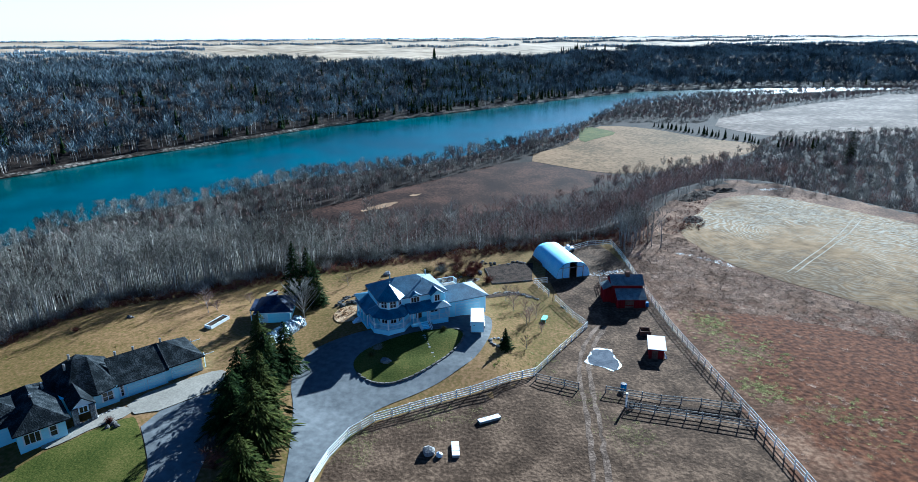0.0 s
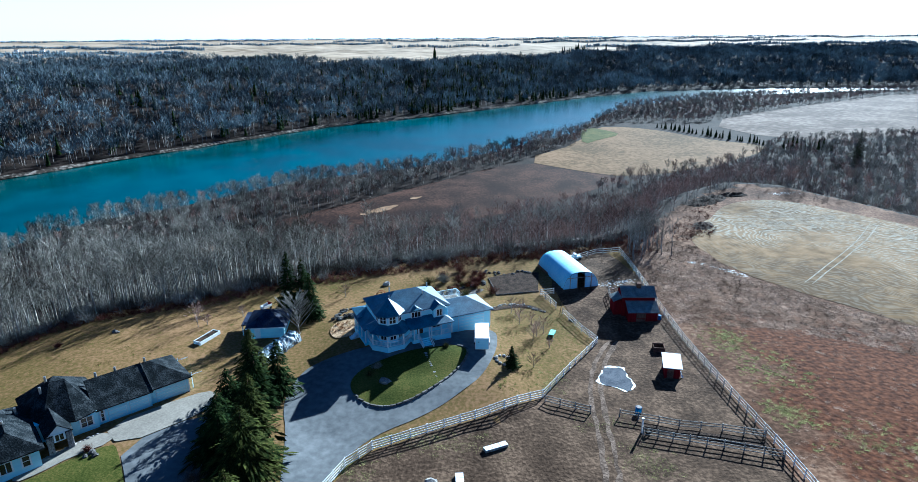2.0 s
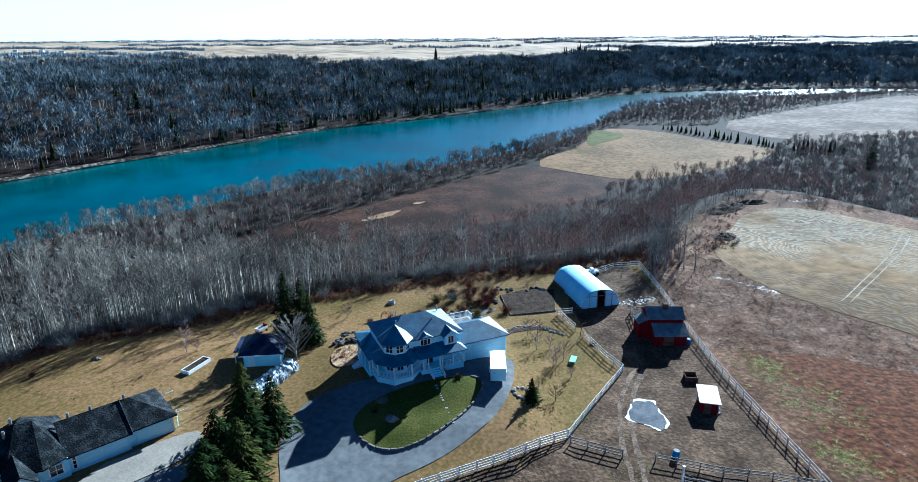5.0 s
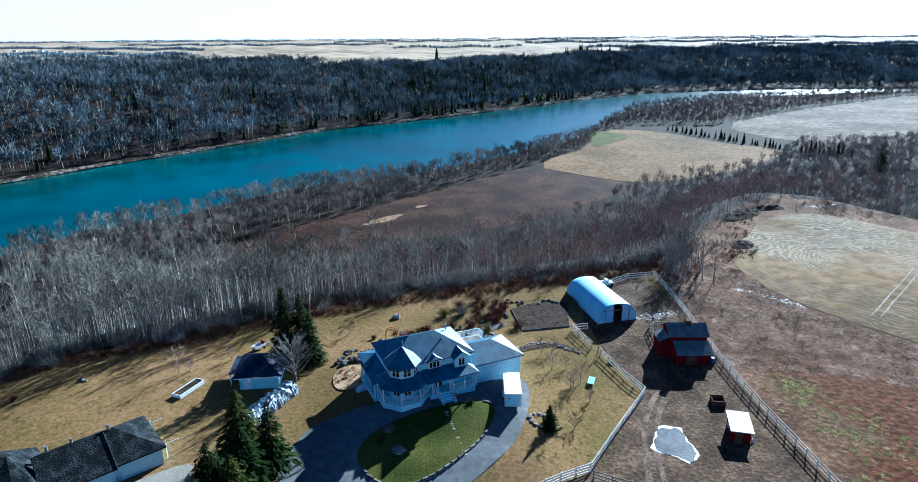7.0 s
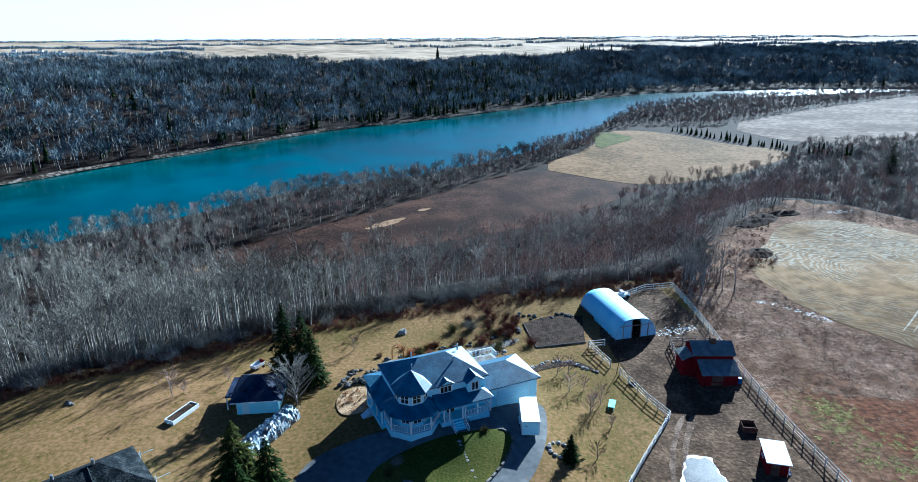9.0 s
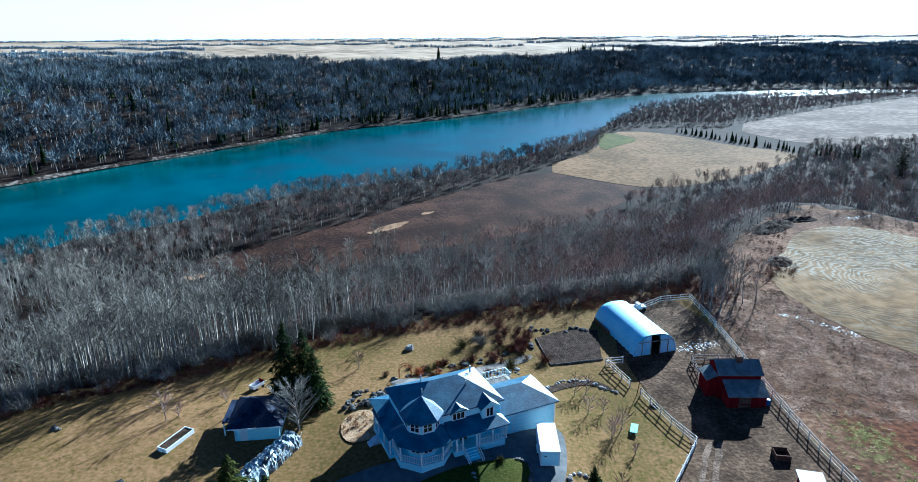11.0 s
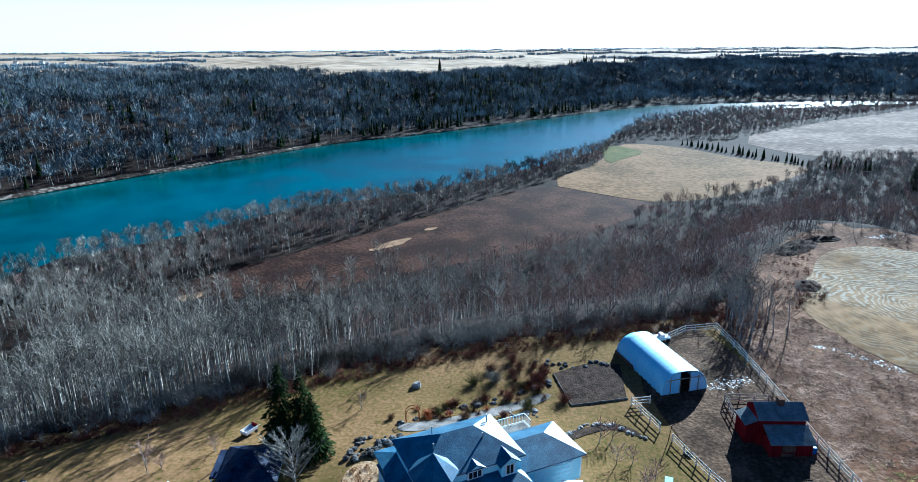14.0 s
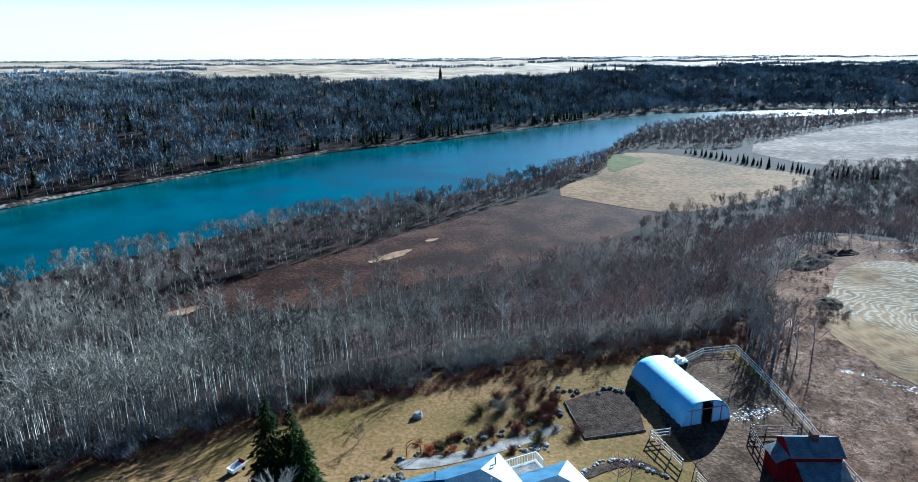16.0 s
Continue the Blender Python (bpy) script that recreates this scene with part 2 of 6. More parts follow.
def height(x, y):
    """The ground: a yard on the valley's rim, the slope, the flat, the river's bed, the far slope and the plain."""
    x, y = np.asarray(x, float), np.asarray(y, float)
    z = 2.3 * step(-22, -12, x) * (1 - step(4, 19, x)) * step(70, 84, y) * (1 - step(104, 124, y))
    z = z + 1.2 * (1 - step(-22, -12, x)) * step(-80, -55, x) * step(48, 66, y) * (1 - step(104, 118, y))
    z = z + 0.6 * np.exp(-((x + 7) / 8) ** 2 - ((y - 95) / 6) ** 2)
    z = z - 1.3 * np.exp(-((x - 36) / 17) ** 2 - ((y - 106) / 20) ** 2)
    z = z + 0.25 * np.sin(x * 0.11 + 1) * np.sin(y * 0.09)
    z = z - dip(x, y)
    d = (y - line(EDGE, x)) * 0.85
    z = z - (29 + z) * step(2, 78, d)
    near = (line(NEAR_BANK, x) - y) * 0.7
    z = z - 7 * (1 - step(-12, 10, near))
    far = (y - line(FAR_BANK, x)) * 0.64
    top = 34 + 6 * step(100, 500, x)
    z = z + (far > -30) * (7 * step(-14, 3, far) + (top - 4) * step(0, 230, far) + 2.5 * np.sin(x * 0.03) * step(0, 60, far))
    z = z + 26 * step(1300, 4800, np.hypot(x, y)) * (far > 0)
    return z


def mesh_object(name, verts, faces, material, parent=None, smooth=False):
    me = bpy.data.meshes.new(name)
    me.from_pydata([tuple(v) for v in verts], [], [tuple(f) for f in faces])
    me.materials.append(material)
    if smooth:
        me.polygons.foreach_set("use_smooth", [True] * len(me.polygons))
    me.update()
    ob = new(name, me)
    ob.parent = parent
    return ob


def spaced(parts):
    out = []
    for a, b, s in parts:
        out += list(np.arange(a, b, s))
    return np.array(out + [parts[-1][1]], float)


def build_ground():
    xs = spaced([(-4900, -1200, 150), (-1200, -300, 30), (-300, -120, 6), (-120, 160, 2.0), (160, 400, 6), (400, 1300, 30), (1300, 4900, 150)])
    ys = spaced([(-600, -20, 40), (-20, 40, 6), (40, 215, 2.0), (215, 420, 6), (420, 1300, 15), (1300, 4950, 80)])
    X, Y = np.meshgrid(xs, ys)
    Z = height(X, Y)
    rng = np.random.RandomState(4)
    close = (np.abs(X - 20) < 140) & (Y > 40) & (Y < 215)
    Z = Z + np.where(close, rng.uniform(-0.02, 0.02, X.shape), 0)
    nx, ny = len(xs), len(ys)
    me = bpy.data.meshes.new("ground")
    i = (np.arange(ny - 1)[:, None] * nx + np.arange(nx - 1)[None, :]).ravel()
    faces = np.stack([i, i + 1, i + nx + 1, i + nx], 1)
    me.from_pydata(np.stack([X, Y, Z], -1).reshape(-1, 3).tolist(), [], faces.tolist())
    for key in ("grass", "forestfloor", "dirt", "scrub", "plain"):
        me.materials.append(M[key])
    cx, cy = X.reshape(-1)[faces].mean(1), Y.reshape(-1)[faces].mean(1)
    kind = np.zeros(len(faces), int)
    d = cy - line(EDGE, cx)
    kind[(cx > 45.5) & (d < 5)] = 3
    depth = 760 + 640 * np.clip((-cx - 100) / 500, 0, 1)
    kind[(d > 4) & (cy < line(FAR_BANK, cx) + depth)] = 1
    kind[cy >= line(FAR_BANK, cx) + depth] = 4
    kind[(cy < 40) & (cx < 45.5)] = 0
    me.polygons.foreach_set("material_index", kind)
    me.polygons.foreach_set("use_smooth", [True] * len(faces))
    return tagged(new("ground", me), "dry autumn ground falling to a river valley", "ground", kind="structure")


build_ground()


def inside(poly, x, y):
    res = np.zeros(np.shape(x), bool)
    px, py = poly[-1]
    for qx, qy in poly:
        with np.errstate(divide='ignore', invalid='ignore'):
            hit = ((qy > y) != (py > y)) & (x < (px - qx) * (y - qy) / (py - qy + 1e-12) + qx)
        res ^= hit
        px, py = qx, qy
    return res


def smooth_poly(poly, rounds=2):
    pts = [Vector((p[0], p[1], 0)) for p in poly]
    for _ in range(rounds):
        nxt = []
        for a, b in zip(pts, pts[1:] + pts[:1]):
            nxt += [a * 0.75 + b * 0.25, a * 0.25 + b * 0.75]
        pts = nxt
    return [(p.x, p.y) for p in pts]


def sheet(name, poly, material, cell, lift, label, category="ground", rounds=2, wobble=0.0, kind="structure", seed=1):
    """A patch of ground laid over the terrain, its outline softened and uneven."""
    out = smooth_poly(poly, rounds)
    fine = []
    for a, b in zip(out, out[1:] + out[:1]):
        k = max(1, int(math.hypot(b[0] - a[0], b[1] - a[1]) / cell))
        fine += [(a[0] + (b[0] - a[0]) * j / k, a[1] + (b[1] - a[1]) * j / k) for j in range(k)]
    if wobble:
        fine = [(x + wobble * noise.noise((x * 0.35 / wobble, y * 0.35 / wobble, seed)), y + wobble * noise.noise((x * 0.35 / wobble, y * 0.35 / wobble, seed + 9))) for x, y in fine]
    bm = bmesh.new()
    bm.faces.new([bm.verts.new((x, y, 0)) for x, y in fine])
    xs, ys = [p[0] for p in fine], [p[1] for p in fine]
    for axis, lo, hi in ((0, min(xs), max(xs)), (1, min(ys), max(ys))):
        v = lo + cell
        while v < hi:
            co, no = [0, 0, 0], [0, 0, 0]
            co[axis], no[axis] = v, 1
            bmesh.ops.bisect_plane(bm, geom=bm.verts[:] + bm.edges[:] + bm.faces[:], plane_co=co, plane_no=no)
            v += cell
    bmesh.ops.recalc_face_normals(bm, faces=bm.faces)
    for v in bm.verts:
        v.co.z = float(height(v.co.x, v.co.y)) + lift
    for f in bm.faces:
        f.smooth = True
        if f.normal.z < 0:
            f.normal_flip()
    me = bpy.data.meshes.new(name)
    bm.to_mesh(me)
    bm.free()
    me.materials.append(material)
    return tagged(new(name, me), label, category, kind=kind)


sheet("brown_field", [(-118, 236), (-60, 232), (-36, 252), (0, 270), (37, 291), (76, 329), (107, 361), (77, 381), (46, 416), (-13, 348), (-53, 304), (-90, 264)],
      M["brown"], 20, 0.12, "dark brown ploughed field on the valley floor", "field", 1, 1.5)
sheet("hay_field", [(46, 417), (78, 382), (108, 362), (162, 389), (224, 443), (240, 470), (205, 500), (186, 545), (160, 575), (128, 572), (98, 486)],
      M["tan"], 20, 0.14, "tan mown hay field beside the river", "field", 1, 1.5)
sheet("frost_field", [(236, 598), (262, 497), (330, 497), (480, 560), (700, 760), (820, 900), (645, 880), (590, 866), (369, 712)],
      M["frost"], 40, 0.14, "pale frosted stubble field on the flat", "field", 1, 3)
sheet("crop_field", [(65, 153), (68, 160), (78, 176), (88, 190), (100, 198), (114, 198), (130, 172), (160, 130), (190, 60), (125, 72), (92, 101), (82, 114), (69, 132)],
      M["crop"], 4, 0.06, "harvested crop field with pale swath rings", "field", 2, 0.8)
sheet("paddock", [(-12, 40), (46, 40), (46, 75), (45, 150), (30, 148), (24, 128), (26, 115), (28, 106), (29.3, 100.5), (22.5, 90), (17, 81), (11, 77.3), (4.5, 74.3), (-2.3, 71.2), (-7, 69), (-10, 65.6), (-12, 60.7), (-12.8, 55)],
      M["dirt"], 3, 0.05, "trampled bare dirt of the horse paddock", "ground", 1, 0.5)

sheet("green_strip", [(111, 545), (124, 570), (137, 551), (141, 528), (120, 503), (99.6, 479)], M["lawn"], 20, 0.3, "strip of green grass at the hay field's corner", "field", 1, 1.5)

# gravel shore below the far bank
sv, sx = [], list(np.arange(-700, 800, 10))
for x in sx:
    for off in (-4.5, -1.5, 2):
        y = float(line(FAR_BANK, x)) + off + 2.5 * noise.noise((x * 0.05, off, 0))
        sv.append((x, y, max(WATER + 0.15, float(height(x, y)) + 0.35)))
sf = []
for i in range(len(sx) - 1):
    sf += [(3 * i, 3 * i + 3, 3 * i + 4, 3 * i + 1), (3 * i + 1, 3 * i + 4, 3 * i + 5, 3 * i + 2)]
tagged(mesh_object("gravel_shore", sv, sf, M["shore"]), "pale gravel shore below the far bank", "shore", kind="structure")

# river
wv, wf = [], []
for x in list(np.arange(-880, -300, 40)) + list(np.arange(-300, 800, 12)) + list(np.arange(800, 1500, 50)):
    wv += [(x, float(line(NEAR_BANK, x)) - 12, WATER), (x, float(line(FAR_BANK, x)) + 14, WATER)]
wf = [(i, i + 2, i + 3, i + 1) for i in range(0, len(wv) - 2, 2)]
tagged(mesh_object("river_water", wv, wf, M["water"]), "calm teal river water between wooded banks", "water", kind="structure")

# ---------------- woods ----------------
class Soup:
    """Vertices and faces of many plants, for one mesh."""
    def __init__(self):
        self.v, self.f, self.m, self.n = [], [], [], 0

    def add(self, verts, faces, mats):
        self.v.append(verts), self.f.append(faces + self.n), self.m.append(mats)
        self.n += len(verts)

    def build(self, name, materials, label, category, group=""):
        me = bpy.data.meshes.new(name)
        v, f, m = np.concatenate(self.v), np.concatenate(self.f), np.concatenate(self.m)
        me.vertices.add(len(v)), me.loops.add(len(f) * 3), me.polygons.add(len(f))
        me.vertices.foreach_set("co", v.astype(np.float32).ravel())
        me.loops.foreach_set("vertex_index", f.astype(np.int32).ravel())
        me.polygons.foreach_set("loop_start", np.arange(0, len(f) * 3, 3, dtype=np.int32))
        for x in materials:
            me.materials.append(x)
        me.polygons.foreach_set("material_index", m.astype(np.int32))
        me.update(calc_edges=True)
        return tagged(new(name, me), label, category, kind="stuff")


def tube(a, b, ra, rb, sides):
    a, b = np.array(a, float), np.array(b, float)
    d = (b - a) / (np.linalg.norm(b - a) + 1e-9)
    s = np.cross(d, (0, 0, 1) if abs(d[2]) < 0.9 else (1, 0, 0))
    s /= np.linalg.norm(s)
    t = np.cross(d, s)
    ang = np.arange(sides) * 2 * np.pi / sides
    ring = np.cos(ang)[:, None] * s + np.sin(ang)[:, None] * t
    v = np.concatenate([a + ring * ra, b + ring * rb])
    f = []
    for i in range(sides):
        j = (i + 1) % sides
        f += [(i, j, sides + j), (i, sides + j, sides + i)]
    return v, np.array(f)


def bare_tree(rng, tall, limbs, twigs, twig_w, trunk_r, spread=0.2, low=0.35, sides=5):
    """A leafless tree: bent tapered trunk, limbs, and twigs as slim blades. Materials: 0 trunk, 1 twig."""
    V, Fs, Ms, n = [], [], [], 0

    def put(v, f, m):
        nonlocal n
        V.append(v), Fs.append(f + n), Ms.append(np.full(len(f), m))
        n += len(v)
    pts = [np.zeros(3)]
    lean = rng.uniform(-0.05, 0.05, 2)
    for i in range(1, 4):
        pts.append(np.array([*(lean * tall * i / 3 + rng.uniform(-0.012, 0.012, 2) * tall), tall * i / 3 * 0.86]))
    rad = [trunk_r, trunk_r * 0.75, trunk_r * 0.48, trunk_r * 0.12]
    for i in range(3):
        put(*tube(pts[i], pts[i + 1], rad[i], rad[i + 1], sides), 0)

    def on_trunk(k):
        k = np.clip(k, 0, 0.999) * 3
        i = int(k)
        return pts[i] + (pts[i + 1] - pts[i]) * (k - i)
    ends = []
    for i in range(limbs):
        k = low + (0.97 - low) * (i + rng.uniform(0, 1)) / limbs
        a = on_trunk(k)
        ang = rng.uniform(0, 6.283)
        ln = tall * spread * (1.15 - 0.75 * k) * rng.uniform(0.75, 1.3)
        b = a + np.array([math.cos(ang) * ln, math.sin(ang) * ln, ln * rng.uniform(0.7, 1.3)])
        put(*tube(a, b, trunk_r * 0.34 * (1.3 - k), trunk_r * 0.08, 3), 1 if trunk_r < 0.1 else 0)
        ends.append((a, b))
    for i in range(twigs):
        a, b = ends[rng.randint(len(ends))]
        p = a + (b - a) * rng.uniform(0.25, 1.0)
        d = (b - a) / np.linalg.norm(b - a) + rng.normal(0, 0.55, 3) + np.array([0, 0, 0.35])
        d *= tall * 0.085 * rng.uniform(0.6, 1.5) / np.linalg.norm(d)
        s = np.cross(d, rng.normal(0, 1, 3))
        s *= twig_w * 0.5 / (np.linalg.norm(s) + 1e-9)
        put(np.array([p - s, p + s, p + d]), np.array([(0, 1, 2)]), 1)
    return np.concatenate(V), np.concatenate(Fs), np.concatenate(Ms)


def puff_tree(rng, tall, blades, w, ln, trunk_r, limbs=4, girth=(0.13, 0.2)):
    """A leafless tree seen from afar: trunk, a few limbs, and a rounded crown of slim upright blades."""
    V, Fs, Ms, n = [], [], [], 0
    lean = rng.normal(0, 0.03, 2) * tall
    v, f = tube((0, 0, 0), (lean[0], lean[1], tall * 0.82), trunk_r, trunk_r * 0.3, 3)
    V.append(v), Fs.append(f), Ms.append(np.zeros(len(f)))
    n = len(v)
    low, wide = rng.uniform(0.38, 0.5), rng.uniform(*girth)
    for i in range(limbs):
        k, a = rng.uniform(low, 0.75), rng.uniform(0, 6.283)
        v, f = tube((lean[0] * k, lean[1] * k, tall * k), (lean[0] + math.cos(a) * wide * tall, lean[1] + math.sin(a) * wide * tall, tall * min(0.95, k + 0.25)), trunk_r * 0.4, trunk_r * 0.12, 3)
        V.append(v), Fs.append(f + n), Ms.append(np.zeros(len(f)))
        n += len(v)
    for i in range(blades):
        d = rng.normal(0, 1, 3)
        d *= rng.uniform(0.45, 1.0) / np.linalg.norm(d)
        mid = (low + 1) / 2
        p = np.array([lean[0] + d[0] * wide * tall, lean[1] + d[1] * wide * tall, tall * (mid + d[2] * (1 - low) / 2)])
        q = np.array([d[0] * 0.7, d[1] * 0.7, 0.9]) + rng.normal(0, 0.35, 3)
        q *= ln * rng.uniform(0.6, 1.4) / np.linalg.norm(q)
        sd = np.cross(q, rng.normal(0, 1, 3))
        sd *= w * 0.5 / (np.linalg.norm(sd) + 1e-9)
        V.append(np.array([p - sd, p + sd, p + q])), Fs.append(np.array([(0, 1, 2)]) + n), Ms.append(np.ones(1))
        n += 3
    return np.concatenate(V), np.concatenate(Fs), np.concatenate(Ms)


def spire(rng, tall, wide, tiers=4, sides=7):
    """A far conifer: ragged tiers of boughs."""
    V, Fs, n = [], [], 0
    for i in range(tiers):
        z0, z1 = tall * (0.05 + 0.8 * i / tiers), tall * min(1.0, 0.05 + 0.8 * i / tiers + 0.42)
        r = wide * (1 - 0.8 * i / tiers)
        ring = [(r * rng.uniform(0.6, 1.2) * math.cos(6.283 * j / sides), r * rng.uniform(0.6, 1.2) * math.sin(6.283 * j / sides), z0 + rng.uniform(-0.03, 0.05) * tall) for j in range(sides)]
        V.append(np.array(ring + [(0, 0, z1 if i < tiers - 1 else tall)]))
        Fs.append(np.array([(j, (j + 1) % sides, sides) for j in range(sides)]) + n)
        n += sides + 1
    f = np.concatenate(Fs)
    return np.concatenate(V), f, np.ones(len(f))


def spruce(rng, tall, layers, per, width, trunk_r=0.15, droop=0.25, blades=2):
    """A conifer: trunk and drooping boughs of slim blades. Materials: 0 trunk, 1 needles."""
    V, Fs, Ms, n = [], [], [], 0
    v, f = tube((0, 0, 0), (0, 0, tall * 0.95), trunk_r, 0.02, 5)
    V.append(v), Fs.append(f), Ms.append(np.zeros(len(f)))
    n = len(v)
    for i in range(layers):
        k = i / (layers - 1)
        z = tall * (0.06 + 0.92 * k)
        r = width * (1 - k) ** 0.8 * rng.uniform(0.72, 1.15) + 0.09 * width
        for j in range(max(4, int(per * (1 - 0.6 * k)))):
            ang = rng.uniform(0, 6.283)
            rr = r * rng.uniform(0.5, 1.25)
            up = rng.uniform(-0.1, 0.2) * rr
            for q in range(blades * 4):
                an = ang + rng.normal(0, 0.14)
                out = np.array([math.cos(an), math.sin(an), 0])
                k0 = rng.uniform(0.15, 0.8)
                k1 = min(1.05, k0 + rng.uniform(0.2, 0.4))
                side = np.array([-out[1], out[0], rng.uniform(-0.6, 0.6)]) * (0.04 + 0.032 * rr) * rng.uniform(0.6, 1.3)
                a = out * rr * k0 + (0, 0, z + up * k0 - droop * rr * k0 ** 2 + 0.1)
                b = out * rr * k1 + (0, 0, z + up * k1 - droop * rr * k1 ** 2 + rng.uniform(-0.12, 0.15))
                m1 = (a + b) / 2
                V.append(np.array([a, m1 - side, m1 + side, b]))
                Fs.append(np.array([(0, 1, 2), (1, 3, 2)]) + n)
                Ms.append(np.ones(2))
                n += 4
    return np.concatenate(V), np.concatenate(Fs), np.concatenate(Ms)


def shrub(rng, tall, stems, twigs, w, spread=0.6):
    V, Fs, n = [], [], 0
    for i in range(stems + twigs):
        ang, ln = rng.uniform(0, 6.283), tall * rng.uniform(0.6, 1.1)
        rad, up = spread * rng.uniform(0.05, 1), rng.uniform(0.45, 1.0)
        b = np.array([math.cos(ang) * ln * rad, math.sin(ang) * ln * rad, ln * up * (1.1 - 0.35 * rad)])
        if i < stems:
            a, e, ww = np.array([0, 0, -0.1]) + b * (0.1, 0.1, 0), b, w
        else:
            a = b * rng.uniform(0.2, 0.8)
            e = a + np.array([*rng.normal(0, 0.22, 2), rng.uniform(0.1, 0.45)]) * tall
            ww = w * 0.7
        s = np.cross(e - a, rng.normal(0, 1, 3))
        s *= ww * 0.5 / (np.linalg.norm(s) + 1e-9)
        V.append(np.array([a - s, a + s, e])), Fs.append(np.array([(0, 1, 2)]) + n)
        n += 3
    return np.concatenate(V), np.concatenate(Fs), np.zeros(len(Fs))


def scatter(soup, rng, kinds, xs, ys, scale=(0.75, 1.25), sink=0.15):
    zs = height(xs, ys)
    for x, y, z in zip(xs, ys, zs):
        v, f, m = kinds[rng.randint(len(kinds))]
        a, s = rng.uniform(0, 6.283), rng.uniform(*scale)
        c, q = math.cos(a) * s, math.sin(a) * s
        w = np.empty_like(v)
        w[:, 0] = v[:, 0] * c - v[:, 1] * q + x
        w[:, 1] = v[:, 0] * q + v[:, 1] * c + y
        w[:, 2] = v[:, 2] * s * rng.uniform(0.9, 1.1) + z - sink
        soup.add(w, f, m)


def spots(rng, poly, area):
    """Random spots in a polygon, one per so many square metres."""
    xs, ys = np.array([p[0] for p in poly]), np.array([p[1] for p in poly])
    n = int((xs.max() - xs.min()) * (ys.max() - ys.min()) / area)
    x, y = rng.uniform(xs.min(), xs.max(), n), rng.uniform(ys.min(), ys.max(), n)
    keep = inside(poly, x, y)
    return x[keep], y[keep]


rng = np.random.RandomState(11)
near_kinds = [bare_tree(rng, rng.uniform(11, 16), 13, 190, 0.08, rng.uniform(0.12, 0.21), 0.25, rng.uniform(0.38, 0.6), 4) for _ in range(16)]
bushy_kinds = [bare_tree(rng, rng.uniform(7.5, 11), 12, 165, 0.085, rng.uniform(0.07, 0.11), 0.34, rng.uniform(0.15, 0.35), 3) for _ in range(10)]
mid_kinds = [puff_tree(rng, rng.uniform(8, 12), 72, 0.19, 1.8, 0.13, 4) for _ in range(10)]
far_kinds = [puff_tree(rng, rng.uniform(10, 16), 36, 0.62, 3.3, 0.2, 1, (0.2, 0.3)) for _ in range(12)]
far_spruce = [spire(rng, rng.uniform(12, 19), rng.uniform(2.2, 3.2)) for _ in range(6)]
bush_kinds = [shrub(rng, rng.uniform(1.5, 3.0), 14, 50, 0.06, 0.9) for _ in range(8)]

UPPER = [(-150, 232), (-107, 229), (-60, 230), (-36, 250), (0, 268), (37, 289), (76, 327), (107, 359), (162, 387), (224, 440), (262, 492), (330, 494)]
slope_poly = [(-128, 35), (-79, 93), (-72, 105.5), (-57, 114.5), (-44, 121), (-25, 129.5), (-12, 135.5), (0, 139.5), (20, 144.5), (44, 152), (56, 162), (74, 189), (89, 205),
              (107, 218), (122, 213), (134, 194), (143, 174), (200, 112), (330, 112)]
near_wood = slope_poly[:16] + [(150, 230), (150, 260)] + [(107, 300), (76, 300), (37, 289), (0, 268), (-36, 250), (-60, 230), (-107, 229), (-150, 232), (-190, 200), (-215, 150)]
x, y = spots(rng, near_wood, 11)
d = y - line(EDGE, x)
# tall pale poplars on one side, lower brown-grey growth on the other, mixed between
tall = rng.uniform(0, 1, len(x)) < np.interp(x, (-45, -10, 25, 60), (1.0, 0.72, 0.30, 0.12))
edge = (rng.uniform(0, 1, len(x)) < np.interp(d, (0, 60, 110), (0.72, 0.62, 0.5))) & ((x < -28) | (d > 7))
wood = Soup()
big = tall & edge & (x < -28)
scatter(wood, rng, near_kinds, x[big], y[big], (0.7, 1.12))
low = tall & edge & (x >= -28)
scatter(wood, rng, near_kinds, x[low], y[low], (0.5, 0.9))
# the front rank at the rim stands closer
rx = rng.uniform(-92, -27, 110)
ry = line(EDGE, rx) + rng.uniform(3.5, 15, 110)
scatter(wood, rng, near_kinds, rx, ry, (0.6, 1.05))
wood.build("near_woods", [M["whitebark"], M["twig"]], "leafless grey poplar woods on the valley slope", "woods")
wood = Soup()
scatter(wood, rng, bushy_kinds, x[~tall], y[~tall], (0.5, 1.0))
wood.build("brown_woods", [M["bark"], M["browntwig"]], "low leafless brown-grey growth on the valley slope", "woods")
mid_wood = [(107, 300), (150, 260), (150, 230), (143, 174), (200, 112), (330, 112), (600, 400), (480, 552), (330, 494), (262, 492), (224, 440), (162, 387), (107, 359), (76, 327)]
x, y = spots(rng, mid_wood, 25)
keep = x < 0.80 * (y + 8) + 12
x, y = x[keep], y[keep]
wood, dusky = Soup(), Soup()
part_brown = rng.uniform(0, 1, len(x)) < np.interp(x, (60, 200), (0.75, 0.35))
scatter(wood, rng, mid_kinds, x[~part_brown], y[~part_brown], (0.6, 1.05))
scatter(dusky, rng, mid_kinds, x[part_brown], y[part_brown], (0.55, 0.95))
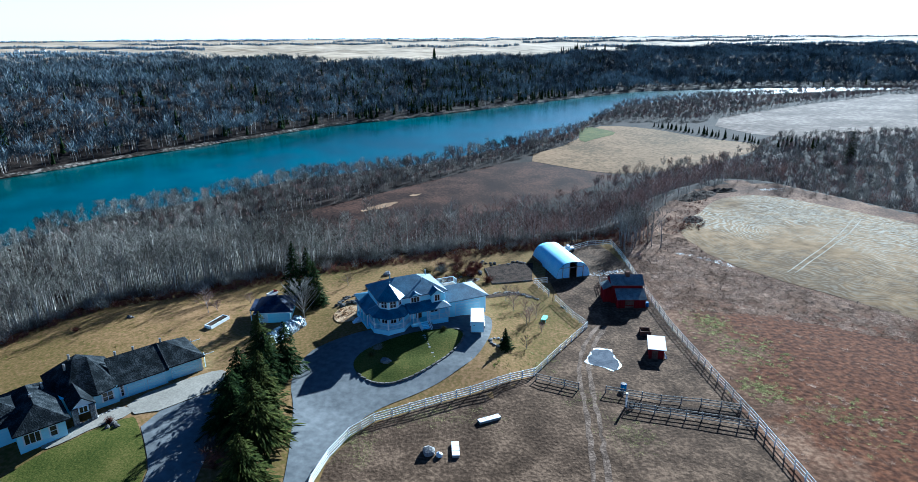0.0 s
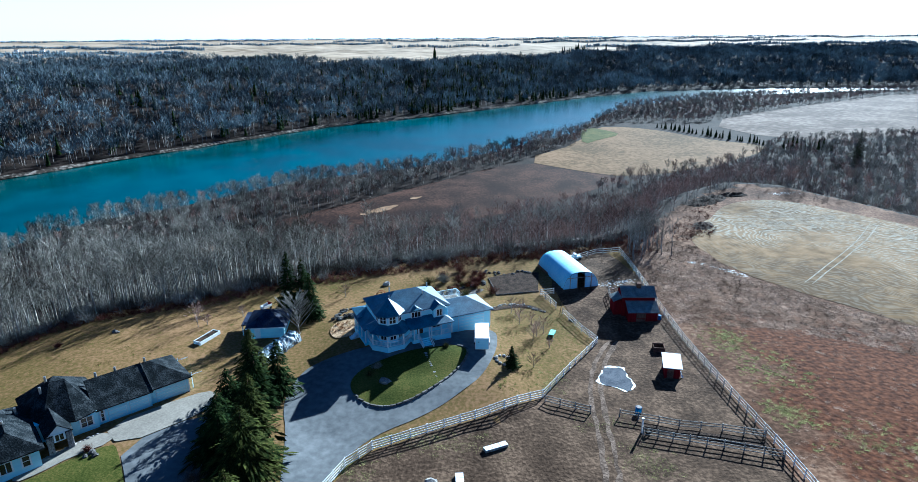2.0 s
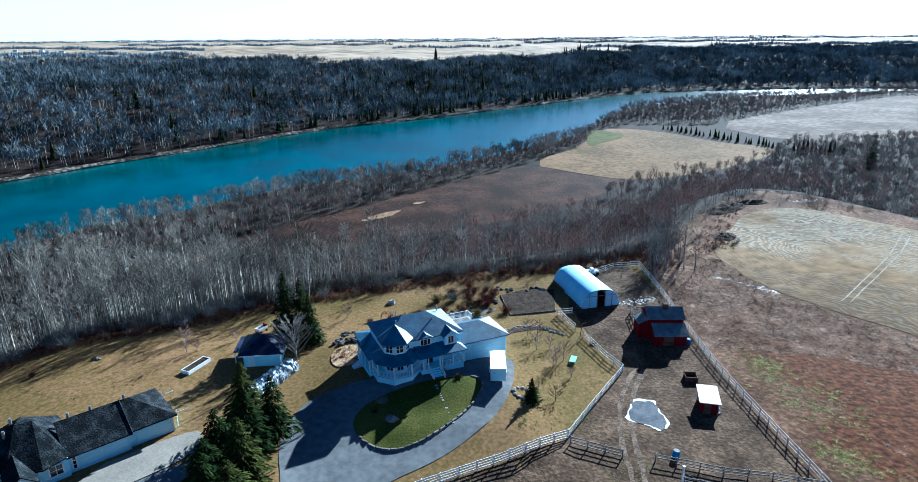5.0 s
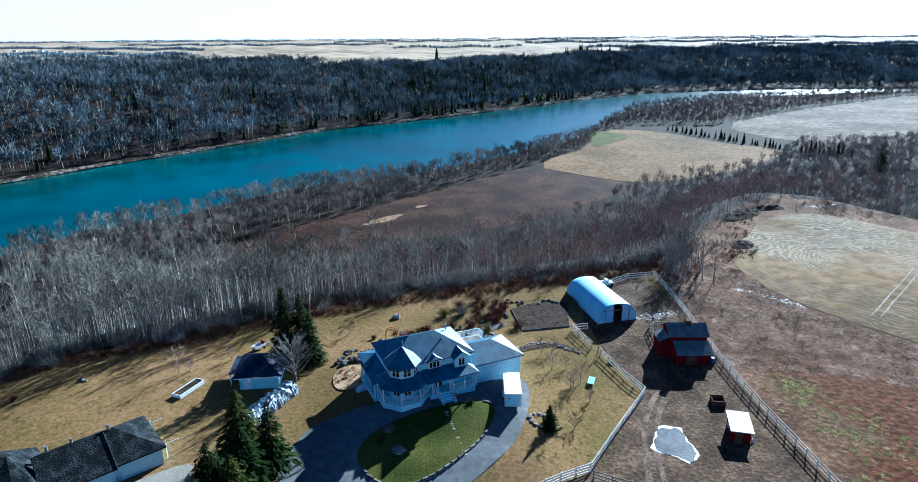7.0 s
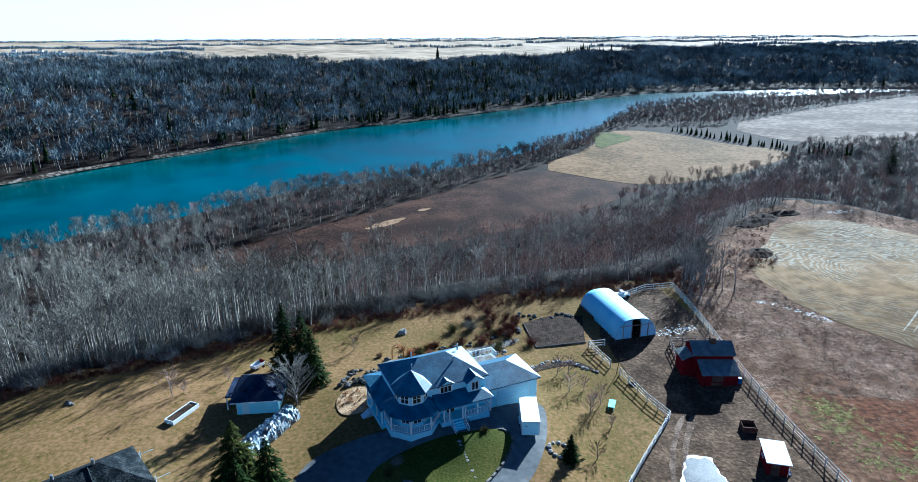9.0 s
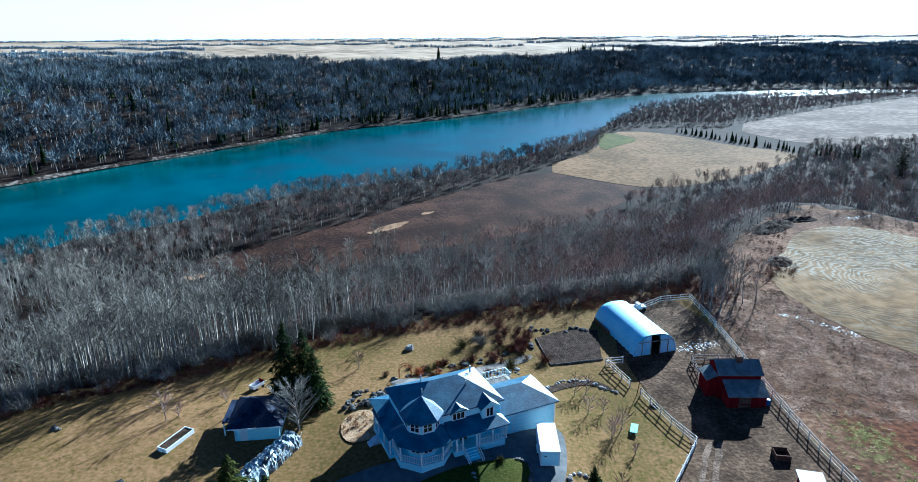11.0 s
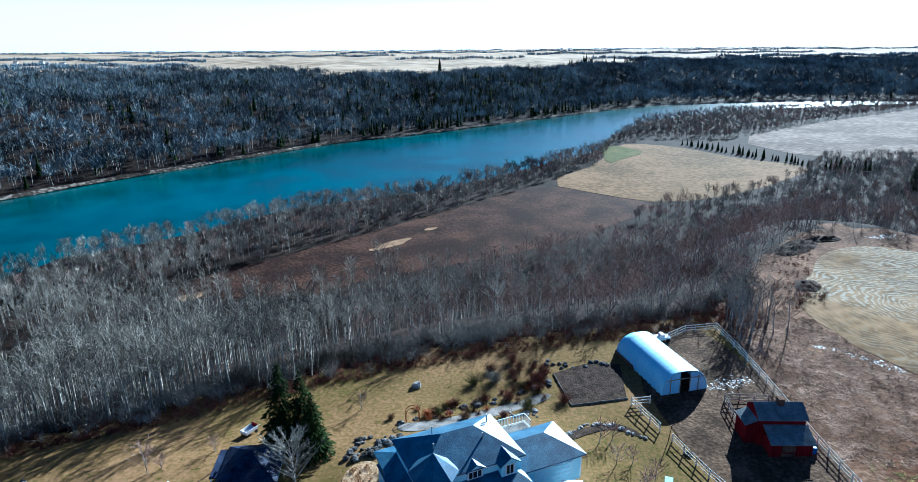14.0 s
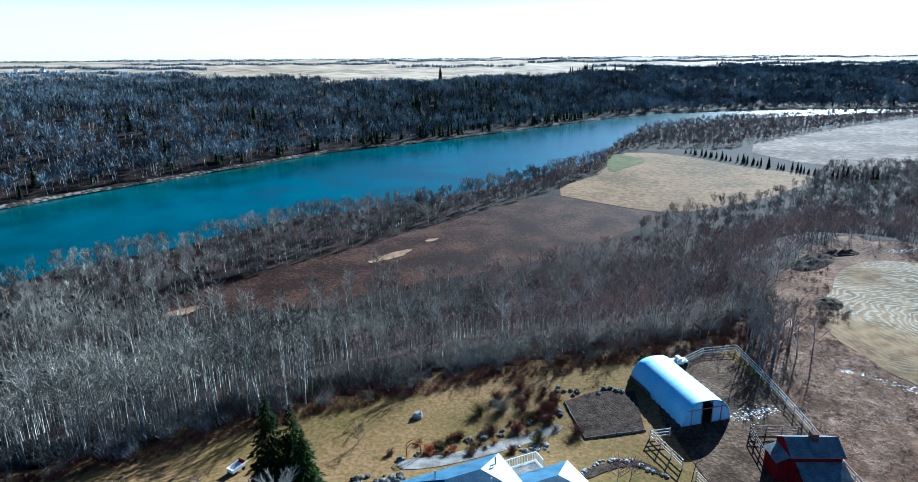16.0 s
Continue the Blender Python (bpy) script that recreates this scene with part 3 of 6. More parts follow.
bank_wood = [(-150, 232), (-116, 238), (-90, 266), (-53, 306), (-13, 350), (46, 418), (98, 487), (128, 574), (170, 610), (236, 600), (369, 714), (590, 868), (820, 905), (715, 968), (541, 930), (345, 862),
             (204, 752), (150, 640), (116, 558), (47, 474), (-20, 404), (-92, 362), (-132, 310), (-166, 282), (-182, 240), (-230, 190), (-215, 150), (-190, 200)]
x, y = spots(rng, bank_wood, 13.5)
keep = (np.abs(x) < 0.80 * (y + 8) + 15) & ((y < 620) | (rng.uniform(0, 1, len(x)) < 0.6))
x, y = x[keep], y[keep]
part_brown = rng.uniform(0, 1, len(x)) < np.interp(x, (-140, -60, 60), (0.15, 0.4, 0.6))
scatter(wood, rng, mid_kinds, x[~part_brown], y[~part_brown], (0.6, 0.98))
scatter(dusky, rng, mid_kinds, x[part_brown], y[part_brown], (0.45, 0.85))
wood.build("valley_woods", [M["bark"], M["twig"]], "bare grey trees along the river flat", "woods")
dusky.build("dusky_woods", [M["bark"], M["browntwig"]], "bare brownish trees along the river flat", "woods")
# far side
wood = Soup()
n = 33000
x = rng.uniform(-1100, 1300, n)
d = rng.beta(1.0, 1.25, n) * 720 * (1 + np.clip((-x - 100) / 500, 0, 1)) + 6
y = line(FAR_BANK, x) + d
keep = (y < 1750) & (y > 0.95 * np.abs(x) - 250) & ((np.abs(x) < 0.80 * (y + 40)))
gap = (x > -260) & (x < 420) & (d > 480)
keep &= ~gap
x, y, d = x[keep], y[keep], d[keep]
con = rng.uniform(0, 1, len(x)) < 0.03 + 0.38 * np.exp(-((x - 20) / 170) ** 2) * (d < 330) + 0.4 * (x < -150) * (x > -520) * (d > 430) * (d < 520)
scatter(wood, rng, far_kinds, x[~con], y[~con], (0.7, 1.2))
wood.build("far_woods", [M["bark"], M["hazetwig"]], "bare grey trees tinted haze-blue on the far river bank", "woods")
wood = Soup()
scatter(wood, rng, far_spruce, x[con], y[con], (0.6, 1.1))
cx, cy = rng.uniform(-520, -300, 110), rng.uniform(1130, 1230, 110)
scatter(wood, rng, far_spruce, cx, cy, (0.7, 1.1))
scatter(wood, rng, far_spruce, rng.uniform(250, 400, 26), rng.uniform(1560, 1600, 26), (0.9, 1.6))
wood.build("far_conifers", [M["bark"], M["needle"]], "dark spruces among the bare far woods", "woods")
# shrubs at the rim
wood = Soup()
ex = rng.uniform(-85, 60, 2600)
ey = rng.beta(1.1, 2.0, 2600) * 15 - 1.6
red = (rng.uniform(0, 1, 2600) < np.interp(ey, (-1.6, 2.5, 6, 9), (1.0, 0.8, 0.25, 0.1))) | ((ex > 5) & (rng.uniform(0, 1, 2600) < 0.6))
scatter(wood, rng, bush_kinds, ex[red], line(EDGE, ex[red]) + ey[red], (0.4, 0.85))
wood.build("rim_shrubs", [M["redtwig"]], "red-brown leafless shrubs along the rim of the slope", "shrubs")
wood = Soup()
scatter(wood, rng, bush_kinds, ex[~red], line(EDGE, ex[~red]) + ey[~red] + 0.8, (0.9, 1.75))
wood.build("grey_shrubs", [M["twig"]], "grey leafless willow shrubs along the rim of the slope", "shrubs")

# ---------------- builders ----------------
M["siding"] = mat("pale painted siding", (0.50, 0.80, 0.94), (0.58, 0.86, 0.96), 0.6, rough=0.5, bump=0.3, stretch=(0.3, 0.3, 6))
M["trim"] = mat("white painted trim", (0.72, 0.77, 0.82), (0.82, 0.85, 0.88), 1.5, rough=0.5)
M["shingle"] = mat("blue-grey roof shingles", (0.016, 0.056, 0.115), (0.075, 0.170, 0.265), 0.7, rough=0.42, spec=0.4, bump=0.5, fine=9, span=(0.36, 0.64), c3=(0.042, 0.104, 0.18))
M["navyshingle"] = mat("navy shed shingles", (0.006, 0.010, 0.028), (0.030, 0.042, 0.085), 0.8, rough=0.7, spec=0.1, bump=0.5, fine=8)
M["darkshingle"] = mat("charcoal shake roof", (0.006, 0.008, 0.010), (0.045, 0.05, 0.055), 0.8, rough=0.8, spec=0.03, bump=0.8, fine=7, c3=(0.014, 0.017, 0.02))
M["glass"] = mat("dark window glass", (0.01, 0.012, 0.015), (0.03, 0.035, 0.04), 0.5, rough=0.06, spec=0.6)
M["asphalt"] = mat("worn asphalt", (0.075, 0.080, 0.085), (0.19, 0.195, 0.20), 0.08, c3=(0.13, 0.135, 0.14), bump=0.2, fine=12, span=(0.33, 0.68))
M["concrete"] = mat("broom-swept concrete", (0.17, 0.155, 0.13), (0.31, 0.285, 0.24), 0.25, c3=(0.24, 0.22, 0.185), bump=0.2, fine=14, span=(0.33, 0.68))
M["kerb"] = mat("grey stone edging", (0.07, 0.064, 0.058), (0.20, 0.185, 0.17), 1.2, bump=0.6, random_tint=0.2)
M["redwood"] = mat("barn red boards", (0.085, 0.004, 0.008), (0.17, 0.010, 0.016), 0.8, bump=0.4, stretch=(5, 5, 0.4))
M["barnroof"] = mat("grey barn roofing", (0.10, 0.12, 0.13), (0.22, 0.25, 0.26), 0.8, bump=0.4, rough=0.6)
M["whiteroof"] = mat("white sheet roof", (0.70, 0.70, 0.72), (0.82, 0.82, 0.83), 0.8, rough=0.45)
M["tarp"] = mat("white barn fabric", (0.32, 0.61, 0.88), (0.42, 0.69, 0.93), 0.4, rough=0.5, spec=0.2)
M["greywood"] = mat("weathered grey boards", (0.20, 0.18, 0.16), (0.42, 0.40, 0.36), 1.2, bump=0.6)
M["brownwood"] = mat("brown boards", (0.06, 0.04, 0.03), (0.16, 0.10, 0.07), 1.2, bump=0.6)
M["rock"] = mat("grey rock", (0.025, 0.025, 0.025), (0.15, 0.143, 0.138), 0.7, bump=1.0, random_tint=0.45)
M["palerock"] = mat("pale boulder", (0.14, 0.135, 0.13), (0.38, 0.365, 0.35), 1.1, bump=0.8, random_tint=0.2)
M["mulch"] = mat("straw-coloured wood mulch", (0.24, 0.15, 0.07), (0.55, 0.40, 0.24), 0.9, bump=1.2, fine=5)
M["soil"] = mat("dark garden soil", (0.015, 0.011, 0.008), (0.065, 0.045, 0.033), 0.7, bump=1.5, fine=6)
M["gravelpath"] = mat("grey gravel path", (0.10, 0.092, 0.085), (0.24, 0.225, 0.21), 0.6, bump=0.6, fine=12)
M["ice"] = mat("ice and snow", (0.66, 0.68, 0.72), (0.86, 0.88, 0.9), 1.4, rough=0.4, bump=0.6)
M["puddle"] = mat("icy puddle", (0.05, 0.052, 0.055), (0.12, 0.122, 0.125), 0.6, rough=0.12, spec=0.5)
M["blue"] = mat("blue plastic", (0.02, 0.12, 0.35), (0.04, 0.2, 0.5), 1.0, rough=0.4)
M["black"] = mat("black rubber", (0.008, 0.008, 0.009), (0.03, 0.03, 0.03), 2.0, rough=0.7)
M["steel"] = mat("galvanised metal", (0.35, 0.36, 0.37), (0.6, 0.6, 0.6), 2.0, rough=0.4, metal=0.8)
M["mint"] = mat("mint green paint", (0.25, 0.55, 0.45), (0.4, 0.7, 0.58), 1.5, rough=0.5)
M["rust"] = mat("rust orange shrub", (0.20, 0.06, 0.02), (0.42, 0.16, 0.06), 0.7, random_tint=0.3, island=True)
M["olive"] = mat("olive shrub leaves", (0.04, 0.045, 0.015), (0.16, 0.14, 0.05), 0.7, random_tint=0.3, island=True)


def gz(x, y):
    return float(height(x, y))


def empty(name, m, label, category, group=""):
    ob = new(name)
    ob.matrix_world = m
    return tagged(ob, label, category, group)


def part(name, bm, material, parent, label=""):
    me = bpy.data.meshes.new(name)
    bm.to_mesh(me)
    bm.free()
    me.materials.append(material)
    ob = new(name, me)
    ob.parent = parent
    if label:
        ob["label"] = label
    return ob


def poly_part(name, verts, faces, material, parent, label=""):
    bm = bmesh.new()
    vs = [bm.verts.new(v) for v in verts]
    for f in faces:
        bm.faces.new([vs[i] for i in f])
    bmesh.ops.recalc_face_normals(bm, faces=bm.faces)
    return part(name, bm, material, parent, label)


def box_bm(lo, hi, bevel=0.0, bm=None, m=None):
    bm2 = bmesh.new()
    bmesh.ops.create_cube(bm2, size=1.0)
    for v in bm2.verts:
        v.co = Vector([lo[i] + (v.co[i] + 0.5) * (hi[i] - lo[i]) for i in range(3)])
    if bevel:
        bmesh.ops.bevel(bm2, geom=bm2.edges[:], offset=bevel, segments=1, affect='EDGES')
    if m is not None:
        bm2.transform(m)
    if bm is None:
        return bm2
    me = bpy.data.meshes.new("tmp")
    bm2.to_mesh(me)
    bm2.free()
    bm.from_mesh(me)
    bpy.data.meshes.remove(me)
    return bm


def box(name, lo, hi, material, parent, label="", bevel=0.0):
    return part(name, box_bm(lo, hi, bevel), material, parent, label)


def slab_from_top(name, top, faces, thick, material, parent, label=""):
    """A roof from its upper faces, given thickness downwards."""
    n = len(top)
    verts = [tuple(v) for v in top] + [(v[0], v[1], v[2] - thick) for v in top]
    out = [tuple(f) for f in faces] + [tuple(reversed([i + n for i in f])) for f in faces]
    count = {}
    for f in faces:
        for a, b in zip(f, list(f[1:]) + [f[0]]):
            count[(a, b)] = 1
    for (a, b) in count:
        if (b, a) not in count:
            out.append((b, a, a + n, b + n))
    return poly_part(name, verts, out, material, parent, label)


def hip_roof(name, u0, u1, v0, v1, z, pitch, material, parent, label="", along='u', hips=(1, 1), thick=0.18):
    """hips: whether each end of the ridge is hipped (1) or a gable (0)."""
    if along == 'u':
        h = (v1 - v0) / 2
        a, b, c = u0 + h * hips[0], u1 - h * hips[1], (v0 + v1) / 2
        if a > b:
            a = b = (u0 + u1) / 2
        top = [(u0, v0, z), (u1, v0, z), (u1, v1, z), (u0, v1, z), (a, c, z + h * pitch), (b, c, z + h * pitch)]
        faces = [(0, 1, 5, 4), (1, 2, 5), (2, 3, 4, 5), (3, 0, 4)]
    else:
        h = (u1 - u0) / 2
        a, b, c = v0 + h * hips[0], v1 - h * hips[1], (u0 + u1) / 2
        if a > b:
            a = b = (v0 + v1) / 2
        top = [(u0, v0, z), (u1, v0, z), (u1, v1, z), (u0, v1, z), (c, a, z + h * pitch), (c, b, z + h * pitch)]
        faces = [(0, 1, 4), (1, 2, 5, 4), (2, 3, 5), (3, 0, 4, 5)]
    return slab_from_top(name, top, faces, thick, material, parent, label)


def window(parent, m, w, h, cols=2, rows=1):
    """m: the pose of the window's middle on the wall; x along the wall, -y outwards."""
    t = 0.09
    win = part("window", box_bm((-w / 2 - t - 0.03, -0.1, -h / 2 - t), (w / 2 + t + 0.03, 0.04, -h / 2), 0.01, None, m), M["trim"], parent)
    part("window_head", box_bm((-w / 2 - t, -0.08, h / 2), (w / 2 + t, 0.04, h / 2 + t), 0, None, m), M["trim"], win)
    for i in range(cols + 1):
        x = -w / 2 + w * i / cols
        k = t if i in (0, cols) else 0.04
        part("mullion", box_bm((x - k, -0.075, -h / 2), (x + k, 0.04, h / 2), 0, None, m), M["trim"], win)
    for i in range(cols):
        a, b = -w / 2 + w * i / cols + 0.05, -w / 2 + w * (i + 1) / cols - 0.05
        part("pane", box_bm((a, -0.03, -h / 2 + 0.01), (b, 0.02, h / 2 - 0.01), 0, None, m), M["glass"], win)
        for j in range(1, rows):
            zz = -h / 2 + h * j / rows
            part("glazing_bar", box_bm((a, -0.06, zz - 0.03), (b, 0.04, zz + 0.03), 0, None, m), M["trim"], win)
    return win


def railing(parent, pts, h=0.95, material=None):
    """A railing along points, as one part: rails and balusters."""
    bm = bmesh.new()
    for a, b in zip(pts, pts[1:]):
        a, b = Vector(a), Vector(b)
        ln = (b - a).length
        d = b - a
        m = Matrix.Translation(a) @ Matrix.Rotation(math.atan2(d.y, d.x), 4, 'Z') @ Matrix.Rotation(-math.asin(d.z / ln), 4, 'Y')
        for zz in (0.12, h - 0.06):
            box_bm((0, -0.04, zz), (ln, 0.04, zz + 0.07), 0, bm, m)
        n = max(2, int(ln / 0.22))
        for i in range(n + 1):
            x = ln * i / n
            box_bm((x - 0.022, -0.02, 0.12), (x + 0.022, 0.02, h), 0, bm, m)
    return part("railing", bm, material or M["trim"], parent)


def rod(name, a, b, r, material, parent, sides=8, label=""):
    v, f = tube(a, b, r, r, sides)
    n = len(v) // 2
    faces = [tuple(x) for x in f.tolist()] + [tuple(range(n - 1, -1, -1)), tuple(range(n, 2 * n))]
    return poly_part(name, v.tolist(), faces, material, parent, label)


# ---------------- two-storey house ----------------
def build_house():
    base = pose(2.9, 97.7, gz(0, 95) + 0.02, 0, 0, 24.2)
    h = empty("farm_house", base, "two-storey pale blue house with slate-blue hipped roof", "house")
    box("wall", (-12.6, 0.4, -0.6), (-0.4, 8.6, 5.32), M["siding"], h)
    hip_roof("roof", -13.0, 0.0, 0.0, 9.0, 5.42, 0.52, M["shingle"], h)
    box("fascia", (-13.0, 0.02, 5.14), (0.0, 0.1, 5.25), M["trim"], h)
    # garage wing
    box("garage_wall", (-0.38, 0.35, -0.6), (7.9, 7.0, 2.9), M["siding"], h)
    hip_roof("garage_roof", -4.0, 8.35, -0.1, 7.4, 3.02, 0.46, M["shingle"], h)
    g = box("garage_door", (1.6, 0.28, 0.0), (6.6, 0.35, 2.3), M["trim"], h)
    for i in range(4):
        part("panel", box_bm((1.66, 0.25, 0.04 + i * 0.57), (6.54, 0.29, 0.04 + i * 0.57 + 0.5), 0.015), M["siding"], g)
    box("corner_board", (7.8, 0.3, -0.3), (7.93, 0.36, 2.85), M["trim"], h)
    # rear deck over the garage's back
    box("deck", (0.2, 7.0, 2.5), (5.2, 9.4, 2.7), M["greywood"], h)
    for u in (0.4, 5.0):
        box("deck_post", (u - 0.1, 9.1, -1.6), (u + 0.1, 9.3, 2.5), M["trim"], h)
    railing(h, [(0.4, 9.2, 2.7), (5.1, 9.2, 2.7), (5.1, 7.5, 2.7)], 1.3)
    # turret
    cu, cv = -10.8, 1.1

    def octo(r, z, turn=22.5):
        return [(cu + r * math.cos(radians(45 * i + turn)), cv + r * math.sin(radians(45 * i + turn)), z) for i in range(8)]
    lo, hi = octo(2.15, -0.6), octo(2.15, 5.85)
    poly_part("turret_wall", lo + hi, [(i, (i + 1) % 8, 8 + (i + 1) % 8, 8 + i) for i in range(8)] + [tuple(range(8, 16))], M["siding"], h)
    slab_from_top("turret_roof", octo(2.75, 5.85) + [(cu, cv, 8.15)], [(i, (i + 1) % 8, 8) for i in range(8)], 0.16, M["shingle"], h)
    slab_from_top("lower_roof", octo(2.1, 4.15) + octo(4.0, 3.15), [(8 + i, 8 + (i + 1) % 8, (i + 1) % 8, i) for i in range(8)], 0.16, M["shingle"], h)
    for i in (4, 5, 6, 7):
        ang = radians(45 * i)
        m = Matrix.Translation((cu + 2.0 * math.cos(ang), cv + 2.0 * math.sin(ang), 0)) @ Matrix.Rotation(ang + math.pi / 2, 4, 'Z')
        window(h, m @ pose(0, 0, 4.98), 1.2, 1.2, 2, 2)
        window(h, m @ pose(0, 0, 2.1), 1.15, 1.35, 2, 2)
    fl, ft = octo(3.75, -0.5), octo(3.75, 0.85)
    poly_part("porch_floor", fl + ft, [(i, (i + 1) % 8, 8 + (i + 1) % 8, 8 + i) for i in range(8)] + [tuple(range(8, 16))], M["siding"], h)
    ring = octo(3.62, 0.85)
    for i in (3, 4, 5, 6, 7):
        x, y, z = ring[i]
        box("porch_post", (x - 0.09, y - 0.09, 0.85), (x + 0.09, y + 0.09, 3.1), M["trim"], h)
    for i in (3, 4, 5, 6):
        railing(h, [ring[i], ring[(i + 1) % 8]], 0.95)
    # front porch
    box("porch_floor", (-7.6, -1.6, -0.5), (-0.6, 0.4, 0.85), M["siding"], h)
    slab_from_top("porch_roof", [(-8.2, -1.95, 3.1), (-0.1, -1.95, 3.1), (-0.1, 0.38, 3.1), (-8.2, 0.42, 4.1), (-1.7, 0.42, 4.1)],
                  [(0, 1, 4, 3), (1, 2, 4)], 0.16, M["shingle"], h)
    for u in (-7.3, -6.5, -4.6, -4.2, -2.4, -0.45):
        box("porch_post", (u - 0.08, -1.65, 0.85), (u + 0.08, -1.49, 3.05), M["trim"], h)
    railing(h, [(-4.2, -1.57, 0.85), (-0.45, -1.57, 0.85), (-0.45, 0.3, 0.85)], 0.95)
    railing(h, [(-7.3, -1.57, 0.85), (-6.5, -1.57, 0.85)], 0.95)
    for i in range(5):
        box("step", (-6.4, -1.9 - 0.32 * i - 0.12, -0.6), (-4.7, -1.6 - 0.32 * i, 0.68 - 0.17 * i), M["siding"], h)
    railing(h, [(-6.45, -1.7, 0.80), (-6.45, -3.5, -0.15)], 0.95)
    railing(h, [(-4.65, -1.7, 0.80), (-4.65, -3.5, -0.15)], 0.95)
    d = box("front_door", (-6.05, 0.33, 0.85), (-5.05, 0.4, 2.95), M["brownwood"], h, "dark brown front door")
    part("door_handle", box_bm((-5.2, 0.27, 1.8), (-5.14, 0.33, 1.95)), M["steel"], d)
    window(h, pose(-2.6, 0.38, 2.1), 1.5, 1.2, 2, 2)
    # upper windows with gables
    window(h, pose(-6.2, 0.36, 4.55), 1.7, 0.95, 3, 1)
    slab_from_top("gable_roof", [(-7.5, -0.15, 5.3), (-6.2, -0.15, 6.05), (-4.9, -0.15, 5.3), (-6.2, 1.75, 6.05), (-7.5, 0.3, 5.3), (-4.9, 0.3, 5.3)],
                  [(0, 1, 3, 4), (1, 2, 5, 3)], 0.12, M["shingle"], h)
    poly_part("gable_front", [(-7.2, 0.0, 5.3), (-5.2, 0.0, 5.3), (-6.2, 0.0, 5.9), (-7.2, 0.5, 5.3), (-5.2, 0.5, 5.3), (-6.2, 1.0, 5.9)],
              [(0, 1, 2), (3, 5, 4), (0, 2, 5, 3), (1, 4, 5, 2)], M["siding"], h)
    box("dormer_wall", (-3.3, -0.45, 3.3), (-1.3, 1.5, 5.35), M["siding"], h)
    window(h, pose(-2.3, -0.48, 4.55), 1.05, 1.15, 2, 1)
    slab_from_top("dormer_roof", [(-3.65, -0.8, 5.3), (-2.3, -0.8, 6.25), (-0.95, -0.8, 5.3), (-2.3, 2.2, 6.25), (-3.65, 0.2, 5.3), (-0.95, 0.2, 5.3)],
                  [(0, 1, 3, 4), (1, 2, 5, 3)], 0.12, M["shingle"], h)
    poly_part("dormer_gable", [(-3.3, -0.5, 5.35), (-1.3, -0.5, 5.35), (-2.3, -0.5, 6.05), (-3.3, 0.2, 5.35), (-1.3, 0.2, 5.35), (-2.3, 0.6, 6.05)],
              [(0, 1, 2), (3, 5, 4), (0, 2, 5, 3), (1, 4, 5, 2)], M["siding"], h)
    # side veranda and rear bay
    slab_from_top("side_roof", [(-15.0, 1.6, 2.75), (-12.62, 1.6, 3.75), (-12.62, 8.8, 3.75), (-15.0, 8.8, 2.75)], [(0, 1, 2, 3)], 0.14, M["shingle"], h)
    box("side_floor", (-14.9, 1.7, -0.5), (-12.62, 8.6, 0.4), M["siding"], h)
    for v in (1.8, 4.2, 6.6, 8.5):
        box("porch_post", (-14.85, v - 0.08, 0.4), (-14.69, v + 0.08, 2.7), M["trim"], h)
    box("rear_bay", (-14.3, 8.0, -0.6), (-11.0, 10.2, 3.1), M["siding"], h)
    hip_roof("rear_roof", -14.8, -9.4, 6.0, 10.7, 3.2, 0.3, M["shingle"], h, "", 'u', (1, 1))
    for i in range(4):
        box("step", (-15.2 - 0.3 * i - 0.3, 5.4, -0.6), (-14.9 - 0.3 * i, 6.6, 0.3 - 0.2 * i), M["trim"], h)
    # vents on the roof
    for u, v, z in ((-4.0, 3.0, 7.1), (-2.2, 5.6, 7.4), (-1.9, 6.2, 7.1), (-9.9, 3.3, 7.2), (-9.0, 6.0, 7.5)):
        rod("roof_vent", (u, v, z - 0.5), (u, v, z + 0.45), 0.1, M["steel"], h)
    rod("downspout", (7.85, 0.22, 0), (7.85, 0.22, 2.8), 0.05, M["trim"], h)


build_house()


